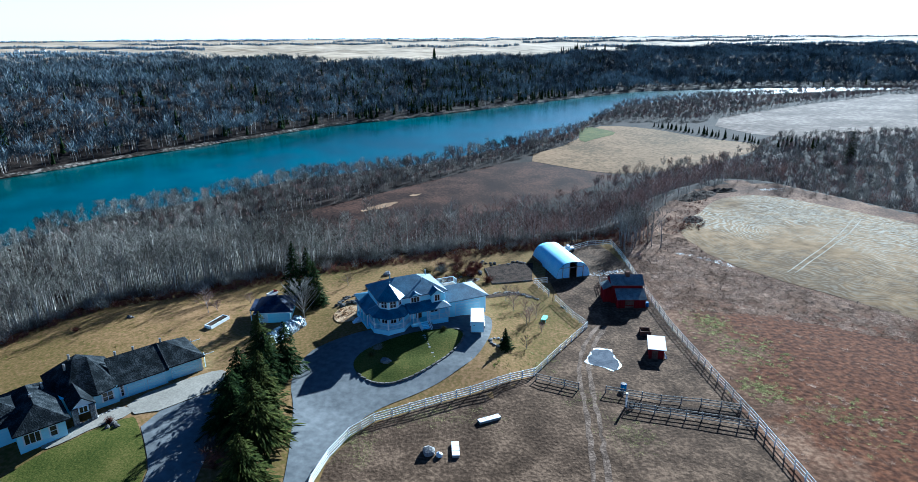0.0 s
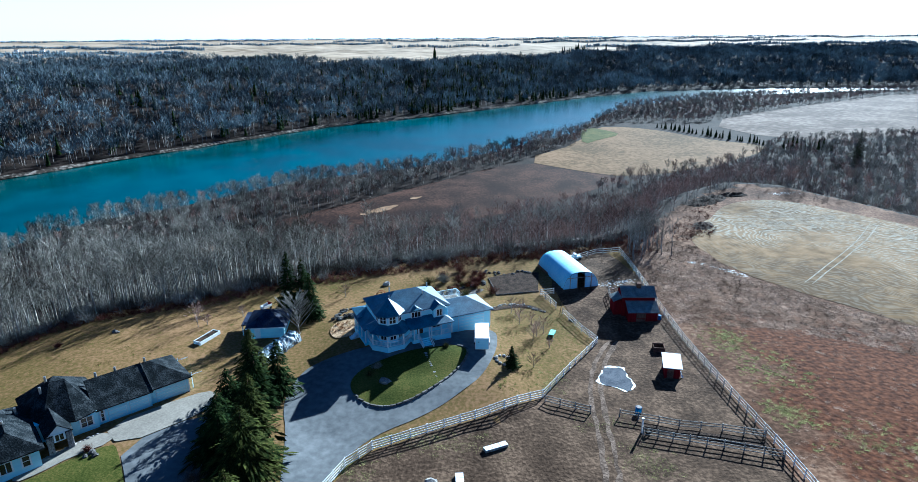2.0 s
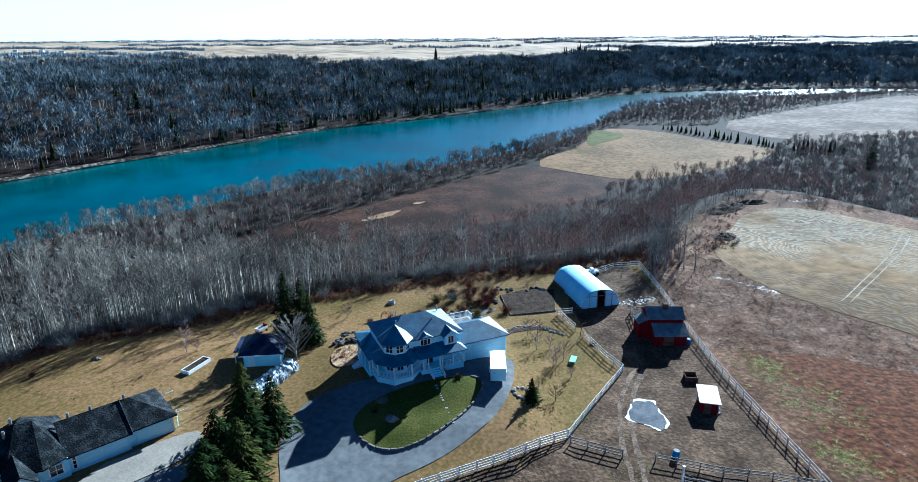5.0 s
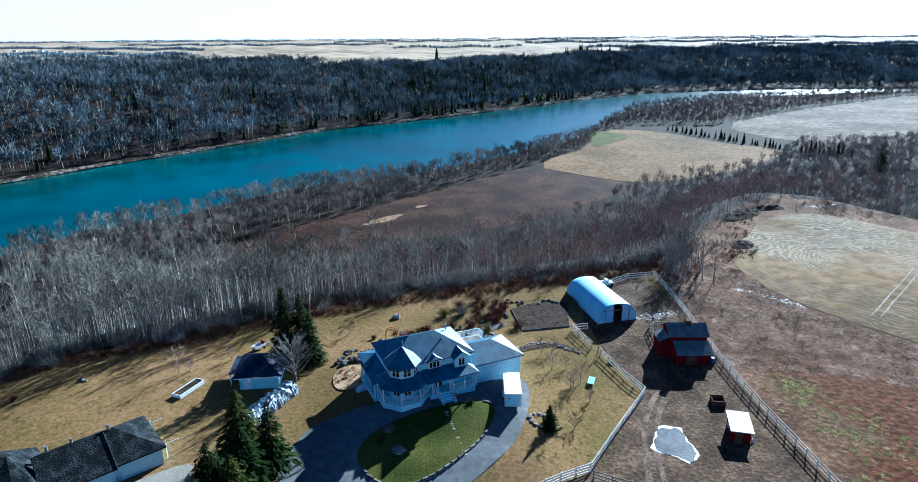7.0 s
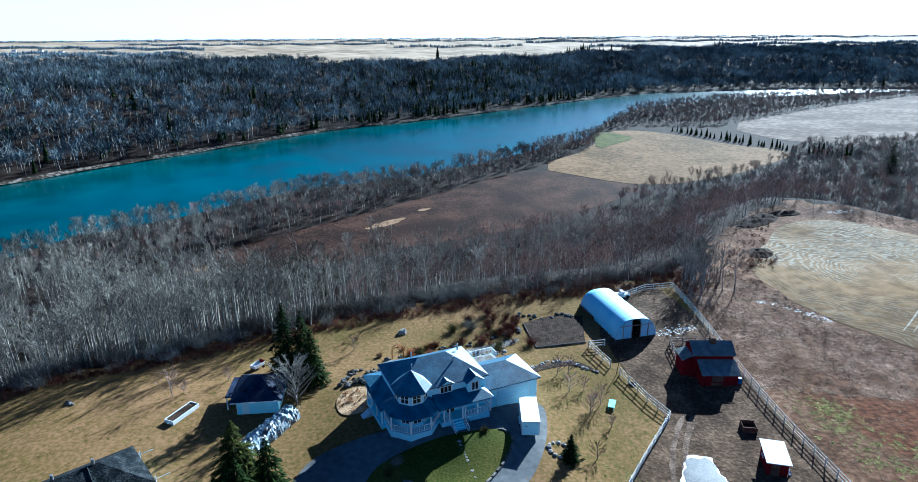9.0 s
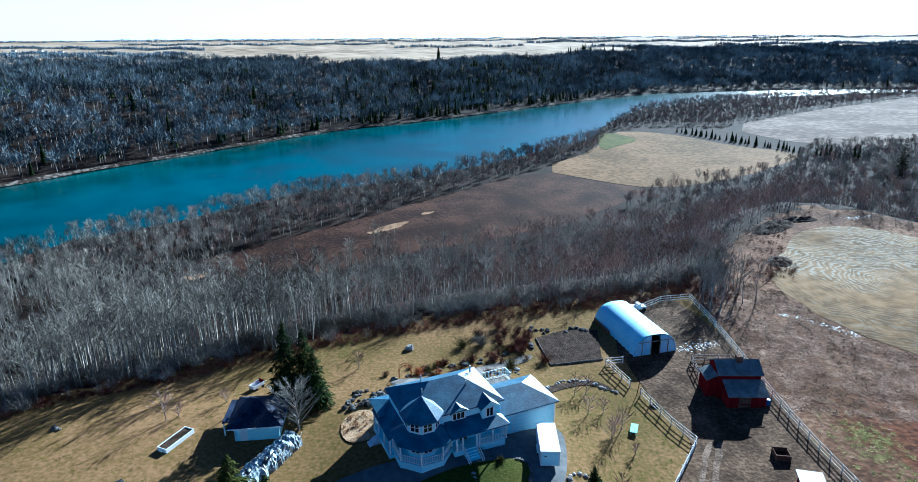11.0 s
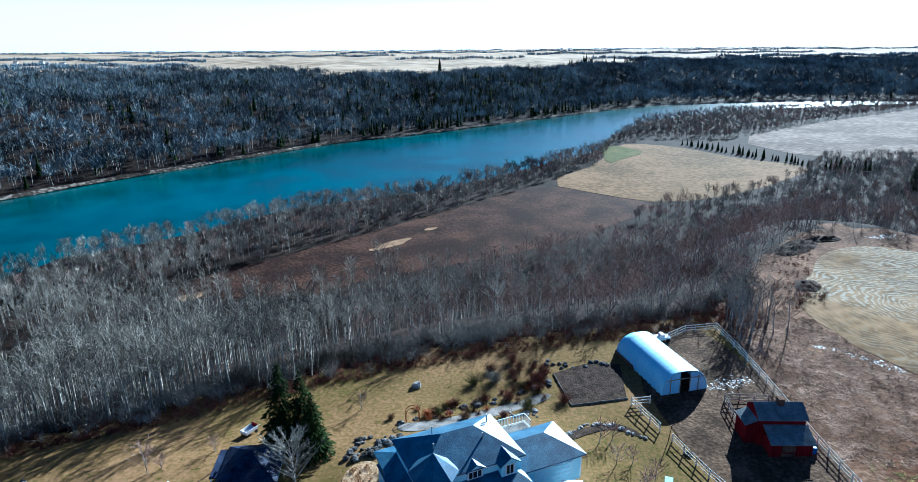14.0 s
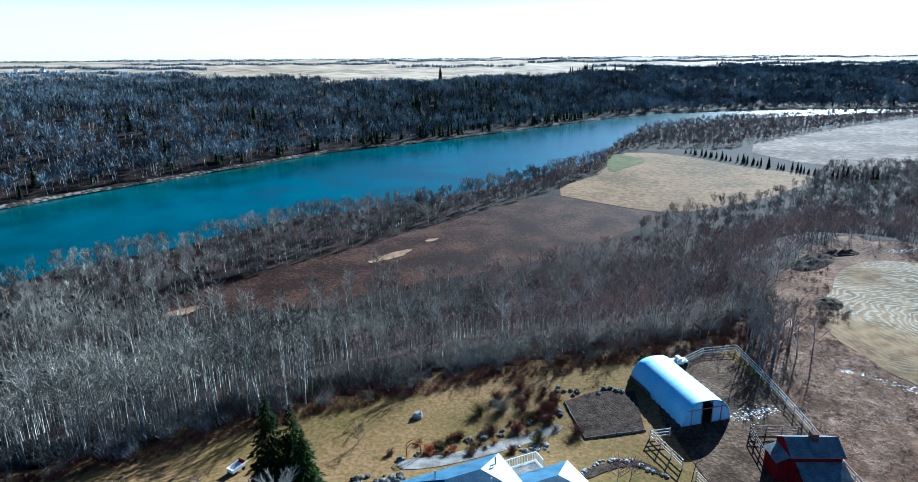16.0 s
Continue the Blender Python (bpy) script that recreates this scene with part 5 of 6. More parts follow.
def kerb_line(name, pts, label, w=0.32, h=0.28, piece=0.9):
    """A border of separate stones."""
    ob = empty(name, Matrix.Identity(4), label, "edging")
    me = None
    out = []
    for a, b in zip(pts, pts[1:]):
        k = max(1, round(math.hypot(b[0] - a[0], b[1] - a[1]) / piece))
        out += [(a[0] + (b[0] - a[0]) * i / k, a[1] + (b[1] - a[1]) * i / k) for i in range(k)]
    out.append(pts[-1])
    bm = box_bm((-piece * 0.5, -w / 2, -0.1), (piece * 0.5, w / 2, h), 0.05)
    me = bpy.data.meshes.new("kerb_stone")
    bm.to_mesh(me)
    bm.free()
    me.materials.append(M["kerb"])
    r = random.Random(3)
    for a, b in zip(out, out[1:]):
        x, y = (a[0] + b[0]) / 2, (a[1] + b[1]) / 2
        st = new("kerb_stone", me)
        st.parent = ob
        st.matrix_basis = pose(x, y, gz(x, y) + r.uniform(-0.03, 0.05), r.uniform(-3, 3), 0, math.degrees(math.atan2(b[1] - a[1], b[0] - a[0])) + r.uniform(-4, 4)) @ Matrix.Diagonal((math.hypot(b[0] - a[0], b[1] - a[1]) / piece * 0.95, 1, 1, 1))
    return ob


island = smooth_poly(ISLAND, 2)
start = max(range(len(island)), key=lambda i: (island[i][1] if island[i][0] > 4 else -99))
ordered = island[start:] + island[:start]
kerb_line("driveway_edging", ordered[:int(len(ordered) * 0.62)], "low pale stone edging round the lawn island")


def stones_thing(name, pts, r0, material, label, category="rock", flat=0.7, seed=1, group=""):
    """Single boulders."""
    r = random.Random(seed)
    for x, y, s in pts:
        bm = bmesh.new()
        bmesh.ops.create_icosphere(bm, subdivisions=2, radius=1.0)
        off = Vector((r.uniform(0, 50), r.uniform(0, 50), 0))
        for v in bm.verts:
            k = 1 + 0.45 * noise.noise(v.co * 1.3 + off)
            v.co = Vector((v.co.x * k * r0 * s * 1.15, v.co.y * k * r0 * s, v.co.z * k * r0 * s * flat))
        bmesh.ops.rotate(bm, verts=bm.verts, matrix=Matrix.Rotation(r.uniform(0, 6), 3, 'Z'))
        me = bpy.data.meshes.new(name)
        bm.to_mesh(me)
        bm.free()
        me.materials.append(material)
        ob = new(name, me)
        ob.matrix_world = pose(x, y, gz(x, y) + r0 * s * flat * 0.35)
        tagged(ob, label, category, group)


# stepping stones on the lawn island
r = random.Random(8)
stones_thing("stepping_stone", sunk([(-1.1 + 2.5 * i / 14 + r.uniform(-.1, .1), 90.6 - 9.3 * i / 14, r.uniform(0.8, 1.2)) for i in range(15)]), 0.30, M["palerock"],
             "flat pale stepping stone set in the lawn", "stone", 0.3, 4, "stepping stones across the lawn")

# puddle
pud = [(28.1, 90.8), (29.3, 92.0), (32.2, 92.0), (31.6, 88.9), (32.4, 87.2), (31.9, 84.7), (30.6, 83.1), (29.5, 83.9), (29.2, 85.1), (26.9, 85.4), (26.4, 86.9)]
cxp, cyp = 29.8, 87.6
sheet("ice_rim", [(cxp + (x - cxp) * 1.0, cyp + (y - cyp) * 1.0) for x, y in pud], M["ice"], 0.3, 0.10, "jagged white ice rim round the puddle", "ice", 1, 0.5)
sheet("ice_puddle", [(cxp + (x - cxp) * 0.91, cyp + (y - cyp) * 0.91) for x, y in pud], M["puddle"], 0.3, 0.13, "shallow grey icy puddle in the paddock", "water", 1, 0.45, seed=4)
sheet("straw_patch", [(-44, 281), (-40, 292), (-30, 302), (-25, 301), (-33, 289)], M["straw"], 4, 0.3, "bare straw-coloured patch in the field", "field", 2, 1.5)
sheet("straw_patch", [(-22, 313), (-19, 318), (-14, 320), (-17, 314)], M["straw"], 4, 0.3, "bare straw-coloured patch in the field", "field", 2, 1.5)
sheet("straw_patch", [(-104, 229), (-99, 237), (-92, 240), (-94, 232)], M["straw"], 4, 0.3, "bare straw-coloured patch in the field", "field", 2, 1.5)
M["strawline"] = mat("pale flattened straw", (0.19, 0.17, 0.13), (0.36, 0.33, 0.27), 0.5, bump=0.4)
M["track"] = mat("worn pale wheel track", (0.060, 0.043, 0.031), (0.19, 0.142, 0.106), 0.5, c3=(0.11, 0.080, 0.059), bump=1.0, fine=7)
for off in (0.0, 1.7):
    sheet("wheel_track", [(20.5 + off, 52), (22.6 + off, 66), (23.4 + off, 76), (24.6 + off, 86), (27.6 + off, 95), (31.5 + off, 102), (32.1 + off, 101.6), (28.3 + off, 94.6), (25.3 + off, 85.8), (24.1 + off, 76), (23.3 + off, 66), (21.3 + off, 52)],
          M["track"], 1.5, 0.075, "worn wheel rut across the paddock", "track", 1, 0.5, seed=int(off * 10))
for pts in ([(122.5, 170.0), (111.2, 156.7), (99.2, 144.5), (89.0, 134.4), (80.3, 125.9)], [(124.3, 169.3), (115.1, 158.2), (105.7, 148.9), (94.6, 137.9), (81.7, 125.2)], [(92.8, 167.6), (106.8, 162.9), (122.9, 160.1), (140, 158)]):
    strip = [(x - 0.1, y + 0.1) for x, y in pts] + [(x + 0.1, y - 0.1) for x, y in reversed(pts)]
    sheet("straw_track", strip, M["strawline"], 4, 0.11, "pale flattened wheel line across the stubble", "track", 1, 0.25)
sheet("pen_mud", [(30.2, 72.6), (35.2, 71.6), (45.6, 68.9), (45.8, 70.2), (40.8, 71.9), (35.2, 73.2), (30.4, 75.0)], M["soil"], 1.2, 0.07, "dark churned mud in the narrow pen", "ground", 1, 0.5)
sheet("garden_bed", [(11.0, 130.5), (12.6, 121.0), (16, 121.6), (21.4, 123.0), (22.8, 133.4), (16.5, 133.4)], M["soil"], 1.0, 0.12, "dark bare vegetable garden bed", "garden", 0)
sheet("garden_path", [(-13, 111.5), (-8, 112.4), (-2, 115.6), (4.2, 119.4), (10, 123.2), (9.2, 125.0), (3.4, 121.6), (-2.8, 118.2), (-8.6, 115.2), (-13.6, 114)], M["gravelpath"], 1.0, 0.07, "grey gravel garden path", "path", 2)
sheet("mulch_bed", [(-19.2, 101), (-17.6, 97.6), (-14.6, 97.2), (-12.9, 99.6), (-13.6, 103), (-16.4, 105.3), (-18.8, 104)], M["mulch"], 0.8, 0.12, "straw-coloured mulch bed", "garden", 2)
sheet("rock_bed", [(9.4, 111.8), (12.4, 114.4), (17.6, 116.6), (20.8, 114.8), (21.4, 112.6), (20.0, 113.8), (17.2, 115.2), (13.2, 113.0), (10.6, 110.6)], M["soil"], 0.8, 0.1, "curved bed of dark soil edged with rocks", "garden", 2)


# ---------------- fences ----------------
def fence(pts, label, material, rails=3, tall=1.35, gap=2.44, rail_h=0.13, broken=0.0, seed=1, lean=0.0):
    f = empty("board_fence", pose(pts[0][0], pts[0][1], 0), label, "fence", "paddock fences")
    inv = Matrix.Translation((-pts[0][0], -pts[0][1], 0))
    pm = bpy.data.meshes.new("post")
    bm = box_bm((-0.07, -0.07, -0.4), (0.07, 0.07, tall + 0.1), 0.015)
    bm.to_mesh(pm)
    bm.free()
    pm.materials.append(material)
    rm = bpy.data.meshes.new("rail")
    bm = box_bm((0, -0.025, -rail_h / 2), (1, 0.025, rail_h / 2))
    bm.to_mesh(rm)
    bm.free()
    rm.materials.append(material)
    r = random.Random(seed)
    pos = []
    for a, b in zip(pts, pts[1:]):
        k = max(1, round(math.hypot(b[0] - a[0], b[1] - a[1]) / gap))
        pos += [(a[0] + (b[0] - a[0]) * i / k, a[1] + (b[1] - a[1]) * i / k) for i in range(k)]
    pos.append(pts[-1])
    for x, y in pos:
        p = new("post", pm)
        p.parent = f
        p.matrix_basis = inv @ pose(x, y, gz(x, y), r.uniform(-2, 2) * (1 + lean), r.uniform(-2, 2) * (1 + lean), r.uniform(0, 20))
    for (x, y), (x2, y2) in zip(pos, pos[1:]):
        for i in range(rails):
            if r.random() < broken:
                continue
            z = tall * (i + 0.75) / (rails - 0.25) + r.uniform(-0.02, 0.02)
            a, b = Vector((x, y, gz(x, y) + z)), Vector((x2, y2, gz(x2, y2) + z + r.uniform(-0.03, 0.03)))
            d = b - a
            p = new("rail", rm)
            p.parent = f
            p.matrix_basis = inv @ Matrix.Translation(a) @ Matrix.Rotation(math.atan2(d.y, d.x), 4, 'Z') @ Matrix.Rotation(-math.asin(d.z / d.length), 4, 'Y') @ Matrix.Translation((0, -0.09, 0)) @ Matrix.Diagonal((d.length, 1, 1, 1))
    return f


M["fencewhite"] = mat("white fence paint", (0.74, 0.74, 0.73), (0.86, 0.86, 0.85), 1.5, bump=0.3)
M["fencegrey"] = mat("weathered pale fence boards", (0.46, 0.44, 0.41), (0.74, 0.72, 0.69), 1.5, bump=0.4)
fence([(-13.6, 44), (-13.2, 56), (-12.2, 60.8), (-10.2, 65.6), (-7.2, 69.0), (-2.3, 71.4), (4.5, 74.5), (10.9, 77.4), (17.0, 81.2)], "white painted four-board fence along the driveway", M["fencewhite"], 4, 1.4, 2.44, 0.15)
fence([(17.0, 81.2), (22.6, 90.2), (29.4, 100.7)], "white board fence of the paddock lane", M["fencewhite"], 3, 1.3, 2.44, 0.12, seed=2)
fence([(29.4, 100.7), (27.4, 105), (25.0, 112.3)], "weathered board fence beside the orchard", M["fencegrey"], 3, 1.3, 2.44, seed=3)
fence([(24.0, 114.6), (21.6, 121.0), (24.6, 121.6)], "weathered board fence beside the fabric barn", M["fencegrey"], 3, 1.3, 2.44, seed=4)
fence([(48.0, 40), (47.3, 56), (46.6, 70)], "white board fence along the pasture", M["fencewhite"], 3, 1.4, 2.44, 0.15, seed=5)
fence([(46.6, 70), (45.8, 82), (45.2, 99), (45.0, 117), (45.0, 137), (44.7, 147), (38.4, 146), (32.0, 141)], "weathered pale board fence along the pasture", M["fencegrey"], 3, 1.35, 2.44, seed=6)
fence([(17.2, 80.0), (23.5, 77.4)], "weathered grey cross fence in the paddock", M["greywood"], 3, 1.2, 2.44, seed=7)
fence([(27.5, 76.6), (30, 75.8), (35.2, 73.9), (40.8, 72.8), (46.0, 71.2)], "weathered grey cross fence in the paddock", M["greywood"], 3, 1.2, 2.44, seed=8, broken=0.1)
fence([(29.6, 72.0), (33.3, 70.8), (39.5, 69.0), (46.4, 66.8)], "weathered grey cross fence in the paddock", M["greywood"], 3, 1.25, 2.44, seed=9)
fence([(36.4, 122.4), (36.0, 116.6)], "weathered grey pen fence behind the red barn", M["greywood"], 3, 1.3, 2.0, seed=10)
fence([(36.4, 122.4), (43.0, 122.0)], "weathered grey pen fence behind the red barn", M["greywood"], 3, 1.3, 2.2, seed=11)
gate = empty("gate_post", pose(29.6, 72.6, gz(29.6, 72.6)), "tall white gate post with a leaning tyre", "post")
box("post", (-0.12, -0.12, -0.3), (0.12, 0.12, 2.3), M["fencewhite"], gate, "", 0.02)
box("cap", (-0.16, -0.16, 2.3), (0.16, 0.16, 2.38), M["fencewhite"], gate)


def tyre(x, y, r, label, tilt=70):
    bm = bmesh.new()
    n, k = 20, 8
    vs = [[bm.verts.new(((r + r * 0.32 * math.cos(b)) * math.cos(a), (r + r * 0.32 * math.cos(b)) * math.sin(a), r * 0.3 * math.sin(b))) for b in [2 * math.pi * j / k for j in range(k)]] for a in [2 * math.pi * i / n for i in range(n)]]
    for i in range(n):
        for j in range(k):
            bm.faces.new((vs[i][j], vs[(i + 1) % n][j], vs[(i + 1) % n][(j + 1) % k], vs[i][(j + 1) % k])).smooth = True
    me = bpy.data.meshes.new("tyre")
    bm.to_mesh(me)
    bm.free()
    me.materials.append(M["black"])
    ob = new("tyre", me)
    ob.matrix_world = pose(x, y, gz(x, y) + (r * 1.2 if tilt > 30 else r * 0.25), tilt, 0, 20)
    tagged(ob, label, "tyre")


tyre(30.4, 72.4, 0.42, "black tyre leaning at the gate post")
tyre(26.4, 109.6, 0.45, "black tyre lying beside the fence", 0)


def trough(x, y, w, l, rot, label):
    t = empty("feed_trough", pose(x, y, gz(x, y) + 0.03, 0, 0, rot), label, "trough")
    box("base", (-w / 2, -l / 2, 0), (w / 2, l / 2, 0.34), M["greywood"], t, "", 0.03)
    for i in range(3):
        a = -l / 2 + l * i / 3
        box("lid_panel", (-w / 2 - 0.03, a + 0.03, 0.34), (w / 2 + 0.03, a + l / 3 - 0.03, 0.42), M["whiteroof"], t, "", 0.015)


trough(4.4, 62.6, 0.95, 3.0, 3, "long pale feed trough with panelled lid")
trough(9.2, 69.2, 0.85, 3.4, -66, "long pale feed trough with panelled lid")
stones_thing("salt_block", [(2.3, 61.6, 0.6)], 0.7, M["ice"], "pale blue-white salt block on the ground", "block", 1.1, 3)
stones_thing("boulder", [(0.9, 62.2, 1.0)], 0.85, M["palerock"], "pale boulder in the paddock", "rock", 0.9, 5)
stones_thing("boulder", sunk([(-6.9, 82.0, 1.0)]), 0.75, M["palerock"], "pale boulder on the lawn island", "rock", 0.8, 6)
stones_thing("boulder", [(-11.6, 126.2, 1.0)], 0.75, M["palerock"], "pale round boulder on the back lawn", "rock", 0.8, 7)
rr = random.Random(21)
stones_thing("garden_rock", [(rr.uniform(-19.5, -12.5), rr.uniform(105.6, 110.8), rr.uniform(0.5, 1.4)) for _ in range(48)], 0.4, M["rock"], "dark grey rock of the garden pond edge", "rock", 0.7, 8, "rockery beside the house")
stones_thing("garden_rock", [(-13 + 2.5 * i * 0.9 + rr.uniform(-.5, .5), 114.6 + 1.22 * i + rr.uniform(-0.6, 1.2), rr.uniform(0.4, 1.2)) for i in range(11) for _ in range(3)], 0.45, M["rock"], "grey garden rock along the path", "rock", 0.7, 9, "rocks along the garden path")
stones_thing("garden_rock", [(9.6 + i * 0.62 + rr.uniform(-.2, .2), 111.4 + 4.6 * math.sin(i * 0.15) + rr.uniform(-.4, .4), rr.uniform(0.5, 1.1)) for i in range(20)], 0.38, M["palerock"], "pale rock of the curved garden bed", "rock", 0.7, 10, "rocks of the curved bed")
stones_thing("garden_rock", [(5.0 + rr.uniform(-2.2, 2.2), 118.0 + rr.uniform(-1, 1.4), rr.uniform(0.4, 0.9)) for i in range(12)], 0.45, M["palerock"], "pale rock beside the garden path", "rock", 0.7, 11, "rocks along the garden path")
stones_thing("garden_rock", [(11.9 + 1.5 * math.cos(a), 90.6 + 1.5 * math.sin(a), rr.uniform(0.6, 1.1)) for a in np.arange(0.6, 5.4, 0.5)], 0.36, M["palerock"], "pale rock ringing the small spruce", "rock", 0.7, 12, "rock ring")
stones_thing("garden_rock", [(-44.6 - 0.35 * i, 71.0 - 0.42 * i, rr.uniform(0.5, 1.0)) for i in range(12)], 0.3, M["palerock"], "pale rock edging at the bungalow walk", "rock", 0.7, 13, "rocks at the walk")
stones_thing("garden_rock", [(-58.3, 101.7, 0.9), (-57.6, 101.5, 0.6), (-58.8, 102.3, 0.6), (-43.2, 67.2, 1.0), (-42.5, 66.6, 0.9), (-43.6, 66.4, 0.8)], 0.45, M["rock"], "grey rock cluster on the lawn", "rock", 0.7, 14)


def build_planter():
    t = empty("raised_planter", pose(-40.4, 98.8, gz(-40.4, 98.8), 0, 0, -22), "raised garden box with white sides and dark soil", "planter")
    for lo, hi in (((-0.8, -2.4, 0), (-0.72, 2.4, 0.62)), ((0.72, -2.4, 0), (0.8, 2.4, 0.62)), ((-0.72, -2.4, 0), (0.72, -2.32, 0.62)), ((-0.72, 2.32, 0), (0.72, 2.4, 0.62))):
        box("side", lo, hi, M["trim"], t)
    box("soil", (-0.72, -2.32, 0), (0.72, 2.32, 0.5), M["soil"], t, "dark planter soil")


build_planter()


def build_bench():
    t = empty("garden_table", pose(21.6, 103.2, gz(21.6, 103.2), 0, 0, -20), "mint green low garden table on the grass", "table")
    box("top", (-0.5, -1.1, 0.5), (0.5, 1.1, 0.58), M["mint"], t, "", 0.02)
    for x in (-0.4, 0.4):
        for y in (-0.95, 0.95):
            box("leg", (x - 0.05, y - 0.05, 0), (x + 0.05, y + 0.05, 0.5), M["mint"], t)


build_bench()


def build_arbour():
    t = empty("garden_arbour", pose(-11.4, 115.4, gz(-11.4, 115.4), 0, 0, 12), "rust-coloured garden arch covered in dead vine", "arch")
    n = 12
    for y in (-0.35, 0.35):
        for i in range(n):
            a, b = math.pi * i / n, math.pi * (i + 1) / n
            rod("hoop_piece", (0.95 * math.cos(a), y, 1.3 + 0.95 * math.sin(a)), (0.95 * math.cos(b), y, 1.3 + 0.95 * math.sin(b)), 0.06, M["rust"], t, 5)
        for x in (-0.95, 0.95):
            rod("upright", (x, y, 0), (x, y, 1.3), 0.06, M["rust"], t, 5)
    v, f, _ = shrub(np.random.RandomState(2), 1.0, 20, 60, 0.06, 1.0)
    v = v * (0.9, 0.5, 0.5) + (0, 0, 1.8)
    mesh_object("vine", v, f, M["rust"], t)


build_arbour()


def build_cart():
    t = empty("utility_cart", pose(32.6, 142.4, gz(32.6, 142.0), 0, 0, 10), "small white utility cart parked behind the fabric barn", "cart")
    box("bed", (-1.6, -0.8, 0.5), (1.6, 0.8, 0.95), M["whiteroof"], t, "", 0.03)
    box("seat", (-0.2, -0.7, 0.95), (0.5, 0.7, 1.5), M["trim"], t, "", 0.05)
    for x in (-1.1, 1.1):
        for y in (-0.85, 0.85):
            bm = bmesh.new()
            bmesh.ops.create_cone(bm, cap_ends=True, segments=16, radius1=0.38, radius2=0.38, depth=0.22)
            bm.transform(Matrix.Translation((x, y, 0.38)) @ Matrix.Rotation(math.pi / 2, 4, 'X'))
            part("wheel", bm, M["black"], t)


build_cart()
pole = empty("yard_pole", pose(24.4, 112.2, gz(24.4, 112.2)), "thin bent metal yard pole by the gate", "pole")
rod("shaft", (0, 0, 0), (0.4, 0.2, 2.6), 0.06, M["brownwood"], pole)
rod("arm", (0.4, 0.2, 2.6), (1.3, 0.6, 2.75), 0.05, M["brownwood"], pole)


# ---------------- single plants ----------------
def tree_thing(name, kind, x, y, scale, mats, label, category, rot=0.0, sink=0.1):
    v, f, m = kind
    ob = empty(name, pose(x, y, gz(x, y) - sink, 0, 0, rot), label, category)
    for idx, pname in ((0, "trunk"), (1, "crown")):
        sel = f[m == idx]
        if len(sel) == 0:
            continue
        used, inv = np.unique(sel.ravel(), return_inverse=True)
        mesh_object(pname, (v[used] * scale).tolist(), inv.reshape(-1, 3).tolist(), mats[idx], ob)
    return ob


rng = np.random.RandomState(31)
con = [M["brownwood"], M["needle"]]
con2 = [M["brownwood"], M["needleyellow"]]
for x, y, tall, w, mt in ((-27.9, 108.4, 13.4, 2.9, con), (-25.4, 109.2, 11.8, 2.7, con), (-23.6, 107.2, 9.5, 2.6, con),
                          (-27.2, 83.6, 9.8, 3.4, con2), (-22.6, 81.2, 9.2, 3.0, con), (-24.6, 77.2, 9.4, 3.5, con), (-28.4, 76.4, 7.2, 3.0, con), (-23.6, 71.5, 9.2, 3.6, con2),
                          (-21.9, 63.4, 9.4, 4.6, con2), (-26.0, 66.5, 8.0, 4.0, con), (-20.8, 54.6, 8.0, 3.6, con2), (-27.5, 70.5, 7.0, 3.8, con)):
    tree_thing("spruce_tree", spruce(rng, tall, int(tall * 3.2), 26, w, 0.18, 0.28, 2), x, y, 1.0, mt, "dense dark green spruce with drooping boughs", "tree")
tree_thing("small_spruce", spruce(rng, 3.9, 22, 26, 1.35, 0.06, 0.2, 2), 12.9, 89.0, 1.0, con, "small dark spruce in a rock ring", "tree")
tree_thing("lone_spruce", spruce(rng, 25, 44, 26, 4.6, 0.3, 0.25, 2), 256, 388, 1.0, con, "tall lone spruce above the bare woods", "tree")
tree_thing("field_spruce", spire(rng, 30, 6.0, 6, 9), -50, 1474, 1.0, con, "lone dark spruce in the far field", "tree")
grey = [M["bark"], M["twig"]]
tree_thing("crab_apple_tree", bare_tree(rng, 6.4, 46, 1900, 0.045, 0.17, 0.5, 0.12), -24.8, 101.4, 1.2, grey, "leafless grey spreading tree beside the shed", "tree")
for x, y, tall in ((-43.9, 103.6, 5.0), (-19.4, 119.3, 3.0), (-42.6, 104.6, 2.2), (-37.2, 108.5, 2.4), (14.6, 111.2, 3.6), (16.6, 112.2, 3.2), (15.8, 106.6, 3.4), (17.7, 100.3, 4.0), (20.0, 103.6, 3.6), (18.6, 102.2, 2.8), (20.4, 98.0, 1.9), (16.7, 90.3, 2.6), (18.2, 107.4, 2.6)):
    tree_thing("fruit_tree", bare_tree(rng, tall, 24, 620, 0.036, 0.07, 0.46, 0.16), x, y, 1.0, [M["bark"], M["browntwig"]], "small leafless fruit tree on the lawn", "tree")


def bush(x, y, tall, mtl, label, spread=1.1, n=420, w=0.05, name="shrub"):
    v, f, _ = shrub(rng, tall, n // 3, n, w, spread)
    ob = mesh_object(name, v.tolist(), f.tolist(), mtl)
    ob.matrix_world = pose(x, y, gz(x, y))
    tagged(ob, label, "shrub")


